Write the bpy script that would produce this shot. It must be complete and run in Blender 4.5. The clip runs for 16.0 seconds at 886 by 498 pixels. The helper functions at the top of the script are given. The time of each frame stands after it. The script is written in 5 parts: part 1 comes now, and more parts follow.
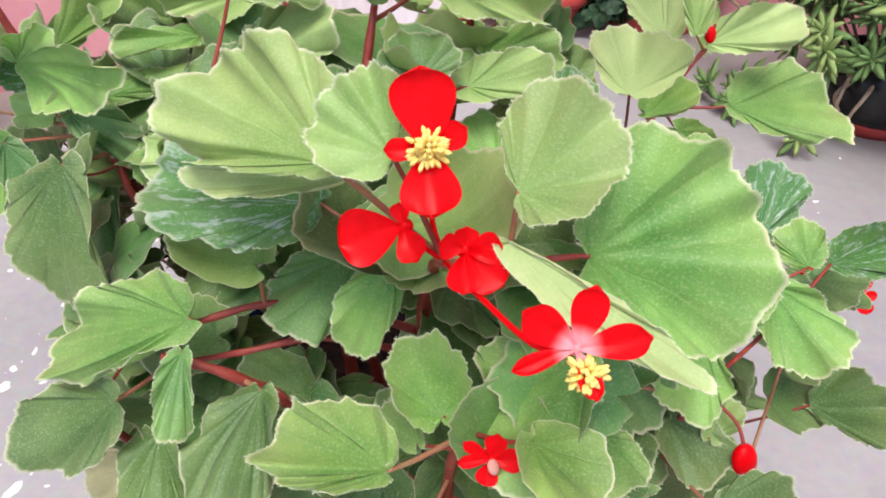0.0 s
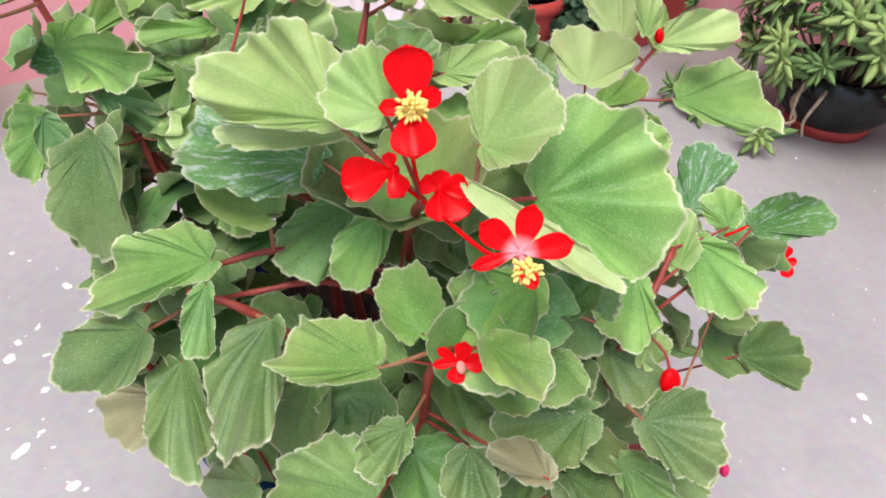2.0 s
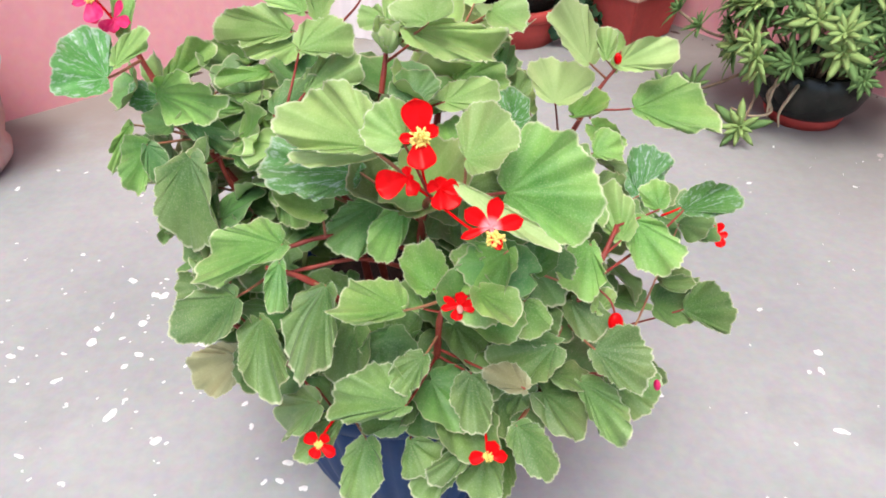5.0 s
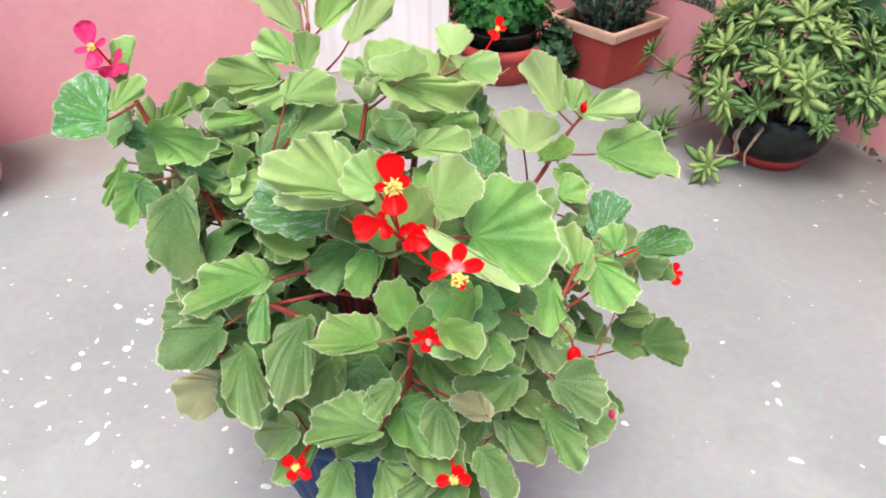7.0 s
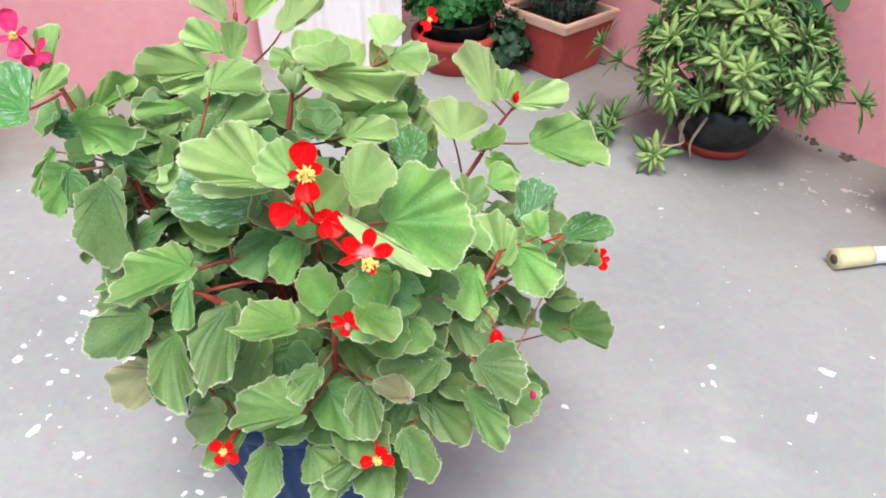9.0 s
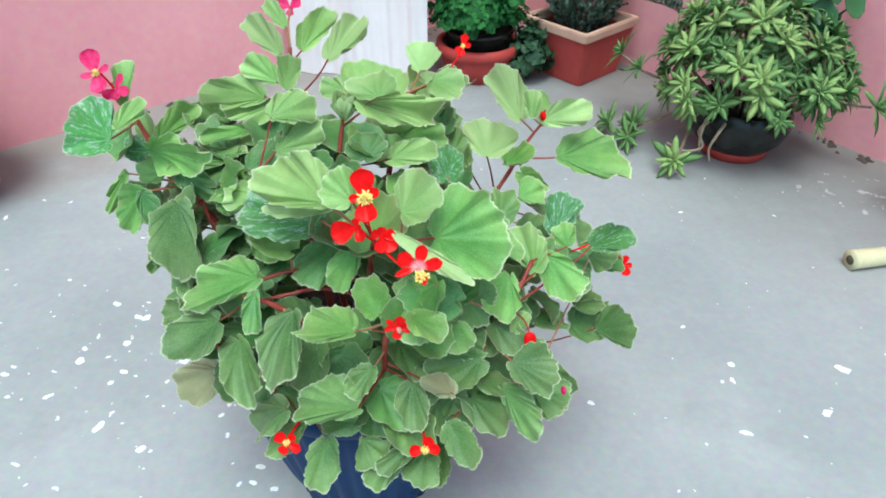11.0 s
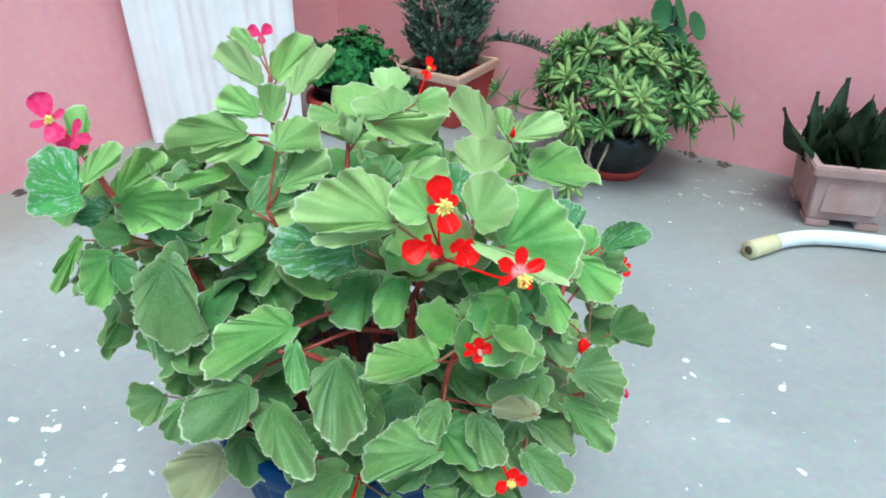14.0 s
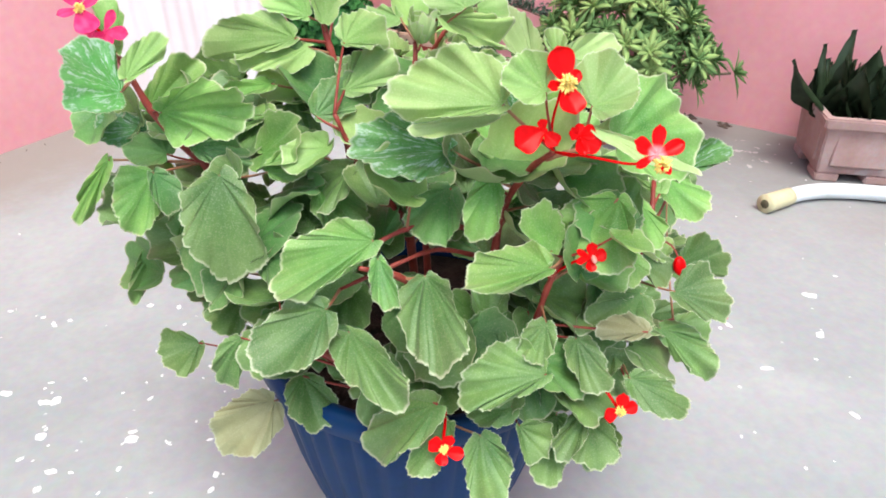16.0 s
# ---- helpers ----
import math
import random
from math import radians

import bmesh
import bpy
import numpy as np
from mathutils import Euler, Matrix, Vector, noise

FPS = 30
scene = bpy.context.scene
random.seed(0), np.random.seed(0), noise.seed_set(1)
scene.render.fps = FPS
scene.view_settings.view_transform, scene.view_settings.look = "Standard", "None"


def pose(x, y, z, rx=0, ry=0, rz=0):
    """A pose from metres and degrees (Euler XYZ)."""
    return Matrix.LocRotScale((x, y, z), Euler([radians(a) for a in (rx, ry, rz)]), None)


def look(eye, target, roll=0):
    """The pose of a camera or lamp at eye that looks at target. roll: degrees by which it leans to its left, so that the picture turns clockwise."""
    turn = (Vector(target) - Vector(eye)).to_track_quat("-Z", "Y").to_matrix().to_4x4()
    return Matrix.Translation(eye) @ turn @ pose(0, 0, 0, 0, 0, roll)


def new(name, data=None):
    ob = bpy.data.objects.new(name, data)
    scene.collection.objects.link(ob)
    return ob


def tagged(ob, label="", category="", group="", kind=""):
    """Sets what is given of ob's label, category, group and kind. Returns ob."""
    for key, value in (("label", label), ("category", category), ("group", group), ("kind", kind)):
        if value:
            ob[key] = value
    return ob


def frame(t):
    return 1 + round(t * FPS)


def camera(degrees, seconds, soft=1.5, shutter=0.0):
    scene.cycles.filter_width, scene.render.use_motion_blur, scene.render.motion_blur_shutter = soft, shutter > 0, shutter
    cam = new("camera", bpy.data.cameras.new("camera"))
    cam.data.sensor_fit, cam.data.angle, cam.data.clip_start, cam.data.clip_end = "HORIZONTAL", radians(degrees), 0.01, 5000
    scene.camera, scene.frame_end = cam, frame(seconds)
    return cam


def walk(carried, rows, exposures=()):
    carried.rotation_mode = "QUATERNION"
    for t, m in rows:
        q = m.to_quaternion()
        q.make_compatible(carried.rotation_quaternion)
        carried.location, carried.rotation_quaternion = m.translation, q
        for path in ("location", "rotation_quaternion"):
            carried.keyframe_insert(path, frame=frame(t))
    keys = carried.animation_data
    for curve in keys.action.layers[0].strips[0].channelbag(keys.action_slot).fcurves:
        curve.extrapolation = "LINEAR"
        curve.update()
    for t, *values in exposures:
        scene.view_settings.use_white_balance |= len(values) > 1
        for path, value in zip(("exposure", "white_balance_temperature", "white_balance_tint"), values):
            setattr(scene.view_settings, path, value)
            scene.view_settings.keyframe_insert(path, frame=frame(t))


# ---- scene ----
cam = camera(64.2, 16.0, soft=1.8)
METRES, EYE, TILT, LEAN, TURN = 0.8, 0.656, -38.5, 0.0, 0.0
ROWS = [
    (0.0, 0.0, 0.0, 0.0, 0.0, 0.0, -0.0),
    (0.5, -0.0002, 0.0014, -0.0027, -0.08, -0.13, -0.25),
    (1.0, -0.0027, -0.0111, -0.0114, -0.39, -0.27, -0.57),
    (1.5, -0.0042, -0.0492, -0.0286, -0.92, -0.15, -0.9),
    (2.0, 0.0014, -0.0852, -0.0349, -1.49, 0.47, -0.49),
    (2.5, -0.0011, -0.1195, -0.0463, -1.51, 0.13, 0.27),
    (3.0, -0.0003, -0.1612, -0.0569, -0.44, -0.13, 0.95),
    (5.5, 0.0154, -0.3036, -0.0434, -0.04, 0.42, 1.43),
    (6.0, 0.0206, -0.3274, -0.039, -1.19, 2.44, 0.81),
    (6.5, 0.0208, -0.3354, -0.0387, -0.83, 1.99, 0.69),
    (7.0, 0.0212, -0.335, -0.0391, -1.39, 2.23, 0.58),
    (7.5, 0.0276, -0.3298, -0.0433, -2.17, 2.2, 0.44),
    (8.0, 0.0599, -0.3281, -0.0437, -3.35, 2.67, 0.83),
    (8.5, 0.0749, -0.3354, -0.0438, -3.45, 2.71, 1.17),
    (9.0, 0.0702, -0.3537, -0.0453, -3.79, 1.48, 1.08),
    (9.5, 0.0537, -0.4014, -0.0423, -2.93, 0.9, 1.08),
    (12.0, 0.0334, -0.4393, -0.0333, -2.26, 3.62, 2.14),
    (12.5, -0.0219, -0.4273, -0.0217, -5.74, 4.97, 4.95),
    (13.0, -0.0972, -0.4315, -0.0144, -10.66, 4.92, 8.54),
    (13.5, -0.1507, -0.4059, -0.0234, -14.75, 4.66, 11.22),
    (14.0, -0.1865, -0.3396, -0.0572, -15.18, 5.33, 10.96),
    (14.5, -0.2141, -0.2998, -0.0756, -16.09, 5.8, 12.06),
    (15.0, -0.2421, -0.2542, -0.0996, -18.28, 4.35, 11.6),
    (15.5, -0.2703, -0.2211, -0.1111, -17.93, 4.23, 11.55),
    (16.0, -0.2975, -0.2113, -0.107, -18.38, 4.27, 12.64),
]
walk(
    cam,
    [(t, pose(0, 0, EYE, TILT, LEAN, TURN) @ pose(METRES * x, METRES * y, METRES * z, 90 + pitch, roll, yaw)) for t, x, y, z, yaw, pitch, roll in ROWS],
    exposures=[
        (0.0, 0.54, 6200, 10),
        (3.0, 0.60, 6200, 7),
        (6.0, 0.67, 6200, 1),
        (9.5, 0.63, 5900, -4),
        (12.0, 0.47, 5100, -19),
        (14.5, 0.54, 5100, -20),
        (15.2, 0.68, 5700, -8),
        (16.0, 0.81, 6000, -2),
    ],
)

# ---- light: bright, hazy daylight over an open terrace ----
world = bpy.data.worlds.new("sky")
scene.world = world
world.use_nodes = True
wn = world.node_tree.nodes
wl = world.node_tree.links
wn.clear()
w_out = wn.new("ShaderNodeOutputWorld")
w_bg = wn.new("ShaderNodeBackground")
w_sky = wn.new("ShaderNodeTexSky")
w_sky.sky_type = "NISHITA"
w_sky.sun_disc = False
w_sky.sun_elevation = radians(69)
w_sky.sun_rotation = radians(189)
w_sky.dust_density = 4.0
w_sky.ozone_density = 0.6
w_bg.inputs["Strength"].default_value = 0.17
wl.new(w_sky.outputs["Color"], w_bg.inputs["Color"])
wl.new(w_bg.outputs["Background"], w_out.inputs["Surface"])

sun_data = bpy.data.lights.new("sun", "SUN")
sun_data.energy = 1.6
sun_data.angle = radians(26)
sun_data.color = (1.0, 0.96, 0.9)
sun = new("sun", sun_data)
sun.matrix_world = look((-0.25, -1.5, 4.0), (0, 0, 0))


# ---- materials ----
def material(name):
    m = bpy.data.materials.new(name)
    m.use_nodes = True
    nodes, links = m.node_tree.nodes, m.node_tree.links
    return m, nodes, links, nodes["Principled BSDF"]


def ramp(nodes, stops):
    r = nodes.new("ShaderNodeValToRGB")
    e = r.color_ramp.elements
    while len(e) < len(stops):
        e.new(0.5)
    for el, (p, c) in zip(e, stops):
        el.position = p
        el.color = (*c, 1) if len(c) == 3 else c
    return r


def noise_tex(nodes, links, scale, detail=4.0, rough=0.55, coords="Object", stretch=None):
    tc = nodes.new("ShaderNodeTexCoord")
    n = nodes.new("ShaderNodeTexNoise")
    n.inputs["Scale"].default_value = scale
    n.inputs["Detail"].default_value = detail
    n.inputs["Roughness"].default_value = rough
    if stretch:
        mp = nodes.new("ShaderNodeMapping")
        mp.inputs["Scale"].default_value = stretch
        links.new(tc.outputs[coords], mp.inputs["Vector"])
        links.new(mp.outputs["Vector"], n.inputs["Vector"])
    else:
        links.new(tc.outputs[coords], n.inputs["Vector"])
    return n


def mix_col(nodes, links, fac, a, b, mode="MIX"):
    mx = nodes.new("ShaderNodeMix")
    mx.data_type = "RGBA"
    mx.blend_type = mode
    for sock, val in (("Factor", fac), ("A", a), ("B", b)):
        s = [i for i in mx.inputs if i.name == sock and i.enabled][0]
        if hasattr(val, "default_value") or hasattr(val, "is_linked"):
            links.new(val, s)
        elif sock == "Factor":
            s.default_value = val
        else:
            s.default_value = (*val, 1)
    return [o for o in mx.outputs if o.enabled][0]


def bump(nodes, links, bsdf, height, strength, distance):
    b = nodes.new("ShaderNodeBump")
    b.inputs["Strength"].default_value = strength
    b.inputs["Distance"].default_value = distance
    links.new(height, b.inputs["Height"])
    links.new(b.outputs["Normal"], bsdf.inputs["Normal"])


def surface(name, dark, light, scale=8.0, grain=120.0, rough=0.8, bump_strength=0.3, bump_distance=0.002, stains=None, spec=0.3, stretch=None):
    """A plain matt surface: broad tone changes, fine grain and a little relief."""
    m, nodes, links, bsdf = material(name)
    broad = noise_tex(nodes, links, scale, 5, 0.6, stretch=stretch)
    r = ramp(nodes, [(0.3, dark), (0.7, light)])
    links.new(broad.outputs["Fac"], r.inputs["Fac"])
    fine = noise_tex(nodes, links, grain, 3, 0.6)
    col = mix_col(nodes, links, 0.25, r.outputs["Color"], fine.outputs["Color"], "SOFT_LIGHT")
    if stains:
        tone, amount, s = stains
        st = noise_tex(nodes, links, s, 6, 0.7)
        sr = ramp(nodes, [(0.55, (0, 0, 0)), (0.72, (amount, amount, amount))])
        links.new(st.outputs["Fac"], sr.inputs["Fac"])
        col = mix_col(nodes, links, sr.outputs["Color"], col, tone)
    links.new(col, bsdf.inputs["Base Color"])
    bsdf.inputs["Roughness"].default_value = rough
    bsdf.inputs["Specular IOR Level"].default_value = spec
    bump(nodes, links, bsdf, fine.outputs["Fac"], bump_strength, bump_distance)
    return m


def leaf_material(name, under, upper, pale, rim, veins=7.0, rough=0.45, glint=0.0, thin=0.3):
    """A soft, hairy begonia leaf: UV x runs round the margin, UV y from the stalk to the margin."""
    m, nodes, links, bsdf = material(name)
    uv = nodes.new("ShaderNodeUVMap")
    sep = nodes.new("ShaderNodeSeparateXYZ")
    links.new(uv.outputs["UV"], sep.inputs["Vector"])

    def math_node(op, a, b=None):
        n = nodes.new("ShaderNodeMath")
        n.operation = op
        for i, v in enumerate((a, b)):
            if v is None:
                continue
            if isinstance(v, (int, float)):
                n.inputs[i].default_value = v
            else:
                links.new(v, n.inputs[i])
        return n.outputs[0]

    # veins that fan out from the stalk
    wob = noise_tex(nodes, links, 60, 2, 0.5)
    jog = math_node("MULTIPLY", math_node("SUBTRACT", wob.outputs["Fac"], 0.5), 0.035)
    ang = math_node("MULTIPLY", math_node("ADD", sep.outputs["X"], jog), veins)
    saw = math_node("ABSOLUTE", math_node("SUBTRACT", math_node("FRACT", ang), 0.5))
    vein = nodes.new("ShaderNodeMapRange")
    vein.inputs["From Min"].default_value = 0.0
    vein.inputs["From Max"].default_value = 0.06
    vein.inputs["To Min"].default_value = 1.0
    vein.inputs["To Max"].default_value = 0.0
    links.new(saw, vein.inputs["Value"])
    tone = noise_tex(nodes, links, 28, 4, 0.6)
    info = nodes.new("ShaderNodeObjectInfo")
    base = ramp(nodes, [(0.28, under), (0.75, upper)])
    links.new(tone.outputs["Fac"], base.inputs["Fac"])
    hue = nodes.new("ShaderNodeHueSaturation")
    shift = nodes.new("ShaderNodeMapRange")
    shift.inputs["To Min"].default_value = 0.485
    shift.inputs["To Max"].default_value = 0.512
    links.new(info.outputs["Random"], shift.inputs["Value"])
    links.new(shift.outputs["Result"], hue.inputs["Hue"])
    val = nodes.new("ShaderNodeMapRange")
    val.inputs["To Min"].default_value = 0.72
    val.inputs["To Max"].default_value = 1.28
    flip = math_node("FRACT", math_node("MULTIPLY", info.outputs["Random"], 7.31))
    links.new(flip, val.inputs["Value"])
    links.new(val.outputs["Result"], hue.inputs["Value"])
    links.new(base.outputs["Color"], hue.inputs["Color"])
    col = mix_col(nodes, links, math_node("MULTIPLY", vein.outputs["Result"], 0.22), hue.outputs["Color"], pale)
    # pleat shading painted in: the blade darkens into the folds at the veins
    fan = math_node("MULTIPLY", math_node("SUBTRACT", 0.5, saw), 0.55)
    col = mix_col(nodes, links, fan, col, under)
    # pale down, thicker towards the margin, thin over the heart; its backlit glow is painted in
    down = nodes.new("ShaderNodeMapRange")
    down.inputs["From Min"].default_value = 0.35
    down.inputs["From Max"].default_value = 1.0
    down.inputs["To Max"].default_value = 0.62
    links.new(sep.outputs["Y"], down.inputs["Value"])
    patchy = noise_tex(nodes, links, 22, 3, 0.6)
    col = mix_col(nodes, links, math_node("MULTIPLY", down.outputs["Result"], patchy.outputs["Fac"]), col, pale)
    # shading of the cupped blade, put into the colour as a darker heart
    heart = nodes.new("ShaderNodeMapRange")
    heart.inputs["From Min"].default_value = 0.1
    heart.inputs["From Max"].default_value = 0.75
    heart.inputs["To Min"].default_value = 0.42
    heart.inputs["To Max"].default_value = 0.0
    links.new(sep.outputs["Y"], heart.inputs["Value"])
    col = mix_col(nodes, links, heart.outputs["Result"], col, under)
    # glossy sky reflections between the veins of some leaves, painted as pale streaks
    if glint:
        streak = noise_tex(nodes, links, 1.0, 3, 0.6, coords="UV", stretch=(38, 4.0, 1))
        sr = ramp(nodes, [(0.53, (0, 0, 0)), (0.62, (glint, glint, glint))])
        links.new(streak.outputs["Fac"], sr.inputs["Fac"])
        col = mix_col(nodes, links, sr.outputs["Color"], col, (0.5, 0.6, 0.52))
    # fine pale hairs, thickest along the margin
    blotch = noise_tex(nodes, links, 130, 4, 0.65)
    br = ramp(nodes, [(0.42, (0, 0, 0)), (0.75, (0.3, 0.3, 0.3))])
    links.new(blotch.outputs["Fac"], br.inputs["Fac"])
    col = mix_col(nodes, links, br.outputs["Color"], col, under)
    fuzz = noise_tex(nodes, links, 900, 2, 0.5)
    fr = ramp(nodes, [(0.52, (0, 0, 0)), (0.7, (0.2, 0.2, 0.2))])
    links.new(fuzz.outputs["Fac"], fr.inputs["Fac"])
    col = mix_col(nodes, links, fr.outputs["Color"], col, rim)
    edge = nodes.new("ShaderNodeMapRange")
    edge.inputs["From Min"].default_value = 0.958
    edge.inputs["From Max"].default_value = 0.99
    links.new(sep.outputs["Y"], edge.inputs["Value"])
    col = mix_col(nodes, links, math_node("MULTIPLY", edge.outputs["Result"], 0.75), col, rim)
    links.new(col, bsdf.inputs["Base Color"])
    bsdf.inputs["Roughness"].default_value = rough
    bsdf.inputs["Specular IOR Level"].default_value = 0.4
    bsdf.inputs["Sheen Weight"].default_value = 0.1
    bsdf.inputs["Sheen Roughness"].default_value = 0.5
    relief = math_node("ADD", math_node("MULTIPLY", vein.outputs["Result"], -0.6), fuzz.outputs["Fac"])
    bump(nodes, links, bsdf, relief, 0.32, 0.0012)
    # light that passes through the blade
    tr = nodes.new("ShaderNodeBsdfTranslucent")
    warm = mix_col(nodes, links, 0.35, col, (0.24, 0.60, 0.12))
    links.new(warm, tr.inputs["Color"])
    mx = nodes.new("ShaderNodeMixShader")
    mx.inputs["Fac"].default_value = thin
    links.new(bsdf.outputs["BSDF"], mx.inputs[1])
    links.new(tr.outputs["BSDF"], mx.inputs[2])
    links.new(mx.outputs["Shader"], nodes["Material Output"].inputs["Surface"])
    return m


def petal_material(name, deep, light, rough=0.38, eye=None):
    m, nodes, links, bsdf = material(name)
    n = noise_tex(nodes, links, 160, 3, 0.5)
    r = ramp(nodes, [(0.3, deep), (0.8, light)])
    links.new(n.outputs["Fac"], r.inputs["Fac"])
    col = r.outputs["Color"]
    if eye:
        # pale towards the heart of the flower: UV y runs from there to the tip
        uv = nodes.new("ShaderNodeUVMap")
        sep = nodes.new("ShaderNodeSeparateXYZ")
        links.new(uv.outputs["UV"], sep.inputs["Vector"])
        fade = nodes.new("ShaderNodeMapRange")
        fade.interpolation_type = "SMOOTHSTEP"
        fade.inputs["From Min"].default_value = 0.08
        fade.inputs["From Max"].default_value = 0.36
        fade.inputs["To Min"].default_value = 0.85
        fade.inputs["To Max"].default_value = 0.0
        links.new(sep.outputs["Y"], fade.inputs["Value"])
        col = mix_col(nodes, links, fade.outputs["Result"], col, eye)
    links.new(col, bsdf.inputs["Base Color"])
    bsdf.inputs["Roughness"].default_value = rough
    bsdf.inputs["Specular IOR Level"].default_value = 0.12
    bump(nodes, links, bsdf, n.outputs["Fac"], 0.15, 0.001)
    tr = nodes.new("ShaderNodeBsdfTranslucent")
    links.new(col, tr.inputs["Color"])
    mx = nodes.new("ShaderNodeMixShader")
    mx.inputs["Fac"].default_value = 0.3
    links.new(bsdf.outputs["BSDF"], mx.inputs[1])
    links.new(tr.outputs["BSDF"], mx.inputs[2])
    links.new(mx.outputs["Shader"], nodes["Material Output"].inputs["Surface"])
    return m


def simple_leaf(name, dark, light, scale=40, rough=0.45, thin=0.25):
    m, nodes, links, bsdf = material(name)
    n = noise_tex(nodes, links, scale, 4, 0.6)
    info = nodes.new("ShaderNodeNewGeometry")
    r = ramp(nodes, [(0.25, dark), (0.8, light)])
    add = nodes.new("ShaderNodeMath")
    add.operation = "MULTIPLY_ADD"
    add.inputs[1].default_value = 0.5
    links.new(info.outputs["Random Per Island"], add.inputs[0])
    half = nodes.new("ShaderNodeMath")
    half.operation = "MULTIPLY"
    half.inputs[1].default_value = 0.55
    links.new(n.outputs["Fac"], half.inputs[0])
    links.new(half.outputs[0], add.inputs[2])
    links.new(add.outputs[0], r.inputs["Fac"])
    links.new(r.outputs["Color"], bsdf.inputs["Base Color"])
    bsdf.inputs["Roughness"].default_value = rough
    bsdf.inputs["Specular IOR Level"].default_value = 0.25
    bump(nodes, links, bsdf, n.outputs["Fac"], 0.2, 0.001)
    tr = nodes.new("ShaderNodeBsdfTranslucent")
    links.new(r.outputs["Color"], tr.inputs["Color"])
    mx = nodes.new("ShaderNodeMixShader")
    mx.inputs["Fac"].default_value = thin
    links.new(bsdf.outputs["BSDF"], mx.inputs[1])
    links.new(tr.outputs["BSDF"], mx.inputs[2])
    links.new(mx.outputs["Shader"], nodes["Material Output"].inputs["Surface"])
    return m


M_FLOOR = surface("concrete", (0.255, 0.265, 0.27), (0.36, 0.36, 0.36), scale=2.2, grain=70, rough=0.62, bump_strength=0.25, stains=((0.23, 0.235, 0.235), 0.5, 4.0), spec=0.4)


def soil_and_wall_shade(m, start, inward, reach, tone, fade):
    """Brown soil washed over the concrete from the pots, with wall shade painted in: an uneven, blotchy tide along one
    side.
    """
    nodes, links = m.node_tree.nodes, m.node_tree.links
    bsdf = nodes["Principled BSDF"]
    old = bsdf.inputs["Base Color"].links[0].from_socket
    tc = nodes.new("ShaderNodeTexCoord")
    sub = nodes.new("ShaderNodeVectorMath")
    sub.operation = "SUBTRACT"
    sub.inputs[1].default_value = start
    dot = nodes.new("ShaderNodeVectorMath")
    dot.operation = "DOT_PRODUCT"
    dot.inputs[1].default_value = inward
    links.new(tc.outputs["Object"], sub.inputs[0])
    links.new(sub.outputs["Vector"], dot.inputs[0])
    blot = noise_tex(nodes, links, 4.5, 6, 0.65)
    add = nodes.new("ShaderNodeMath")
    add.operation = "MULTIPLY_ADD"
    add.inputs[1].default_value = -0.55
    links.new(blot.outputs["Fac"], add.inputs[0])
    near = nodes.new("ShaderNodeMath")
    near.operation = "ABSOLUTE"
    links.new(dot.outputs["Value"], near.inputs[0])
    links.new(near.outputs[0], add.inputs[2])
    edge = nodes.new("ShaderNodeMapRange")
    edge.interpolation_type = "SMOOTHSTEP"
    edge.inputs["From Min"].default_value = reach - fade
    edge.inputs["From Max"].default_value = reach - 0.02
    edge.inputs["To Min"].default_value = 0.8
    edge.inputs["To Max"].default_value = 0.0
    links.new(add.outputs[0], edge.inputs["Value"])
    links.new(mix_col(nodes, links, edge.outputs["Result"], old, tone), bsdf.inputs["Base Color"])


# soil tone that also darkens the floor for the shade beside each wall
soil_and_wall_shade(M_FLOOR, (0.315, 2.266, 0), (0.602, -0.799, 0), 0.12, (0.24, 0.205, 0.18), 0.3)
soil_and_wall_shade(M_FLOOR, (0.315, 2.266, 0), (-0.799, -0.602, 0), 0.50, (0.165, 0.135, 0.125), 0.8)
M_WALL = surface("pink_limewash", (0.68, 0.28, 0.31), (0.78, 0.37, 0.395), scale=1.6, grain=45, rough=0.85, bump_strength=0.3, bump_distance=0.003, stains=((0.74, 0.38, 0.41), 0.35, 2.5))
M_PAINT = surface("white_paint", (0.64, 0.64, 0.63), (0.78, 0.78, 0.77), scale=60, rough=0.5)
M_CLOTH = surface("white_cloth", (0.72, 0.64, 0.65), (0.84, 0.77, 0.78), scale=3, grain=700, rough=0.9, bump_strength=0.15, spec=0.1)
M_BLUE = surface("blue_plastic", (0.002, 0.024, 0.092), (0.004, 0.036, 0.125), scale=12, grain=90, rough=0.45, bump_strength=0.08, stains=((0.015, 0.05, 0.13), 0.4, 30), spec=0.2)
M_SOIL = surface("soil", (0.012, 0.009, 0.007), (0.06, 0.045, 0.035), scale=60, grain=300, rough=0.95, bump_strength=1.0, bump_distance=0.006)
M_TERRA = surface("painted_terracotta", (0.34, 0.045, 0.04), (0.44, 0.07, 0.058), scale=7, grain=120, rough=0.6, stains=((0.26, 0.045, 0.04), 0.5, 18))
M_TERRA_RED = surface("red_painted_clay", (0.33, 0.035, 0.03), (0.42, 0.06, 0.05), scale=7, grain=120, rough=0.55, stains=((0.22, 0.035, 0.03), 0.5, 18))
M_RIM = surface("cream_rim", (0.50, 0.30, 0.22), (0.58, 0.38, 0.29), scale=14, grain=160, rough=0.6, stains=((0.36, 0.20, 0.15), 0.6, 25))
M_DARK = surface("dark_glaze", (0.007, 0.008, 0.007), (0.024, 0.024, 0.02), scale=18, grain=90, rough=0.2, bump_strength=0.15, stains=((0.04, 0.036, 0.03), 0.5, 40), spec=0.35)
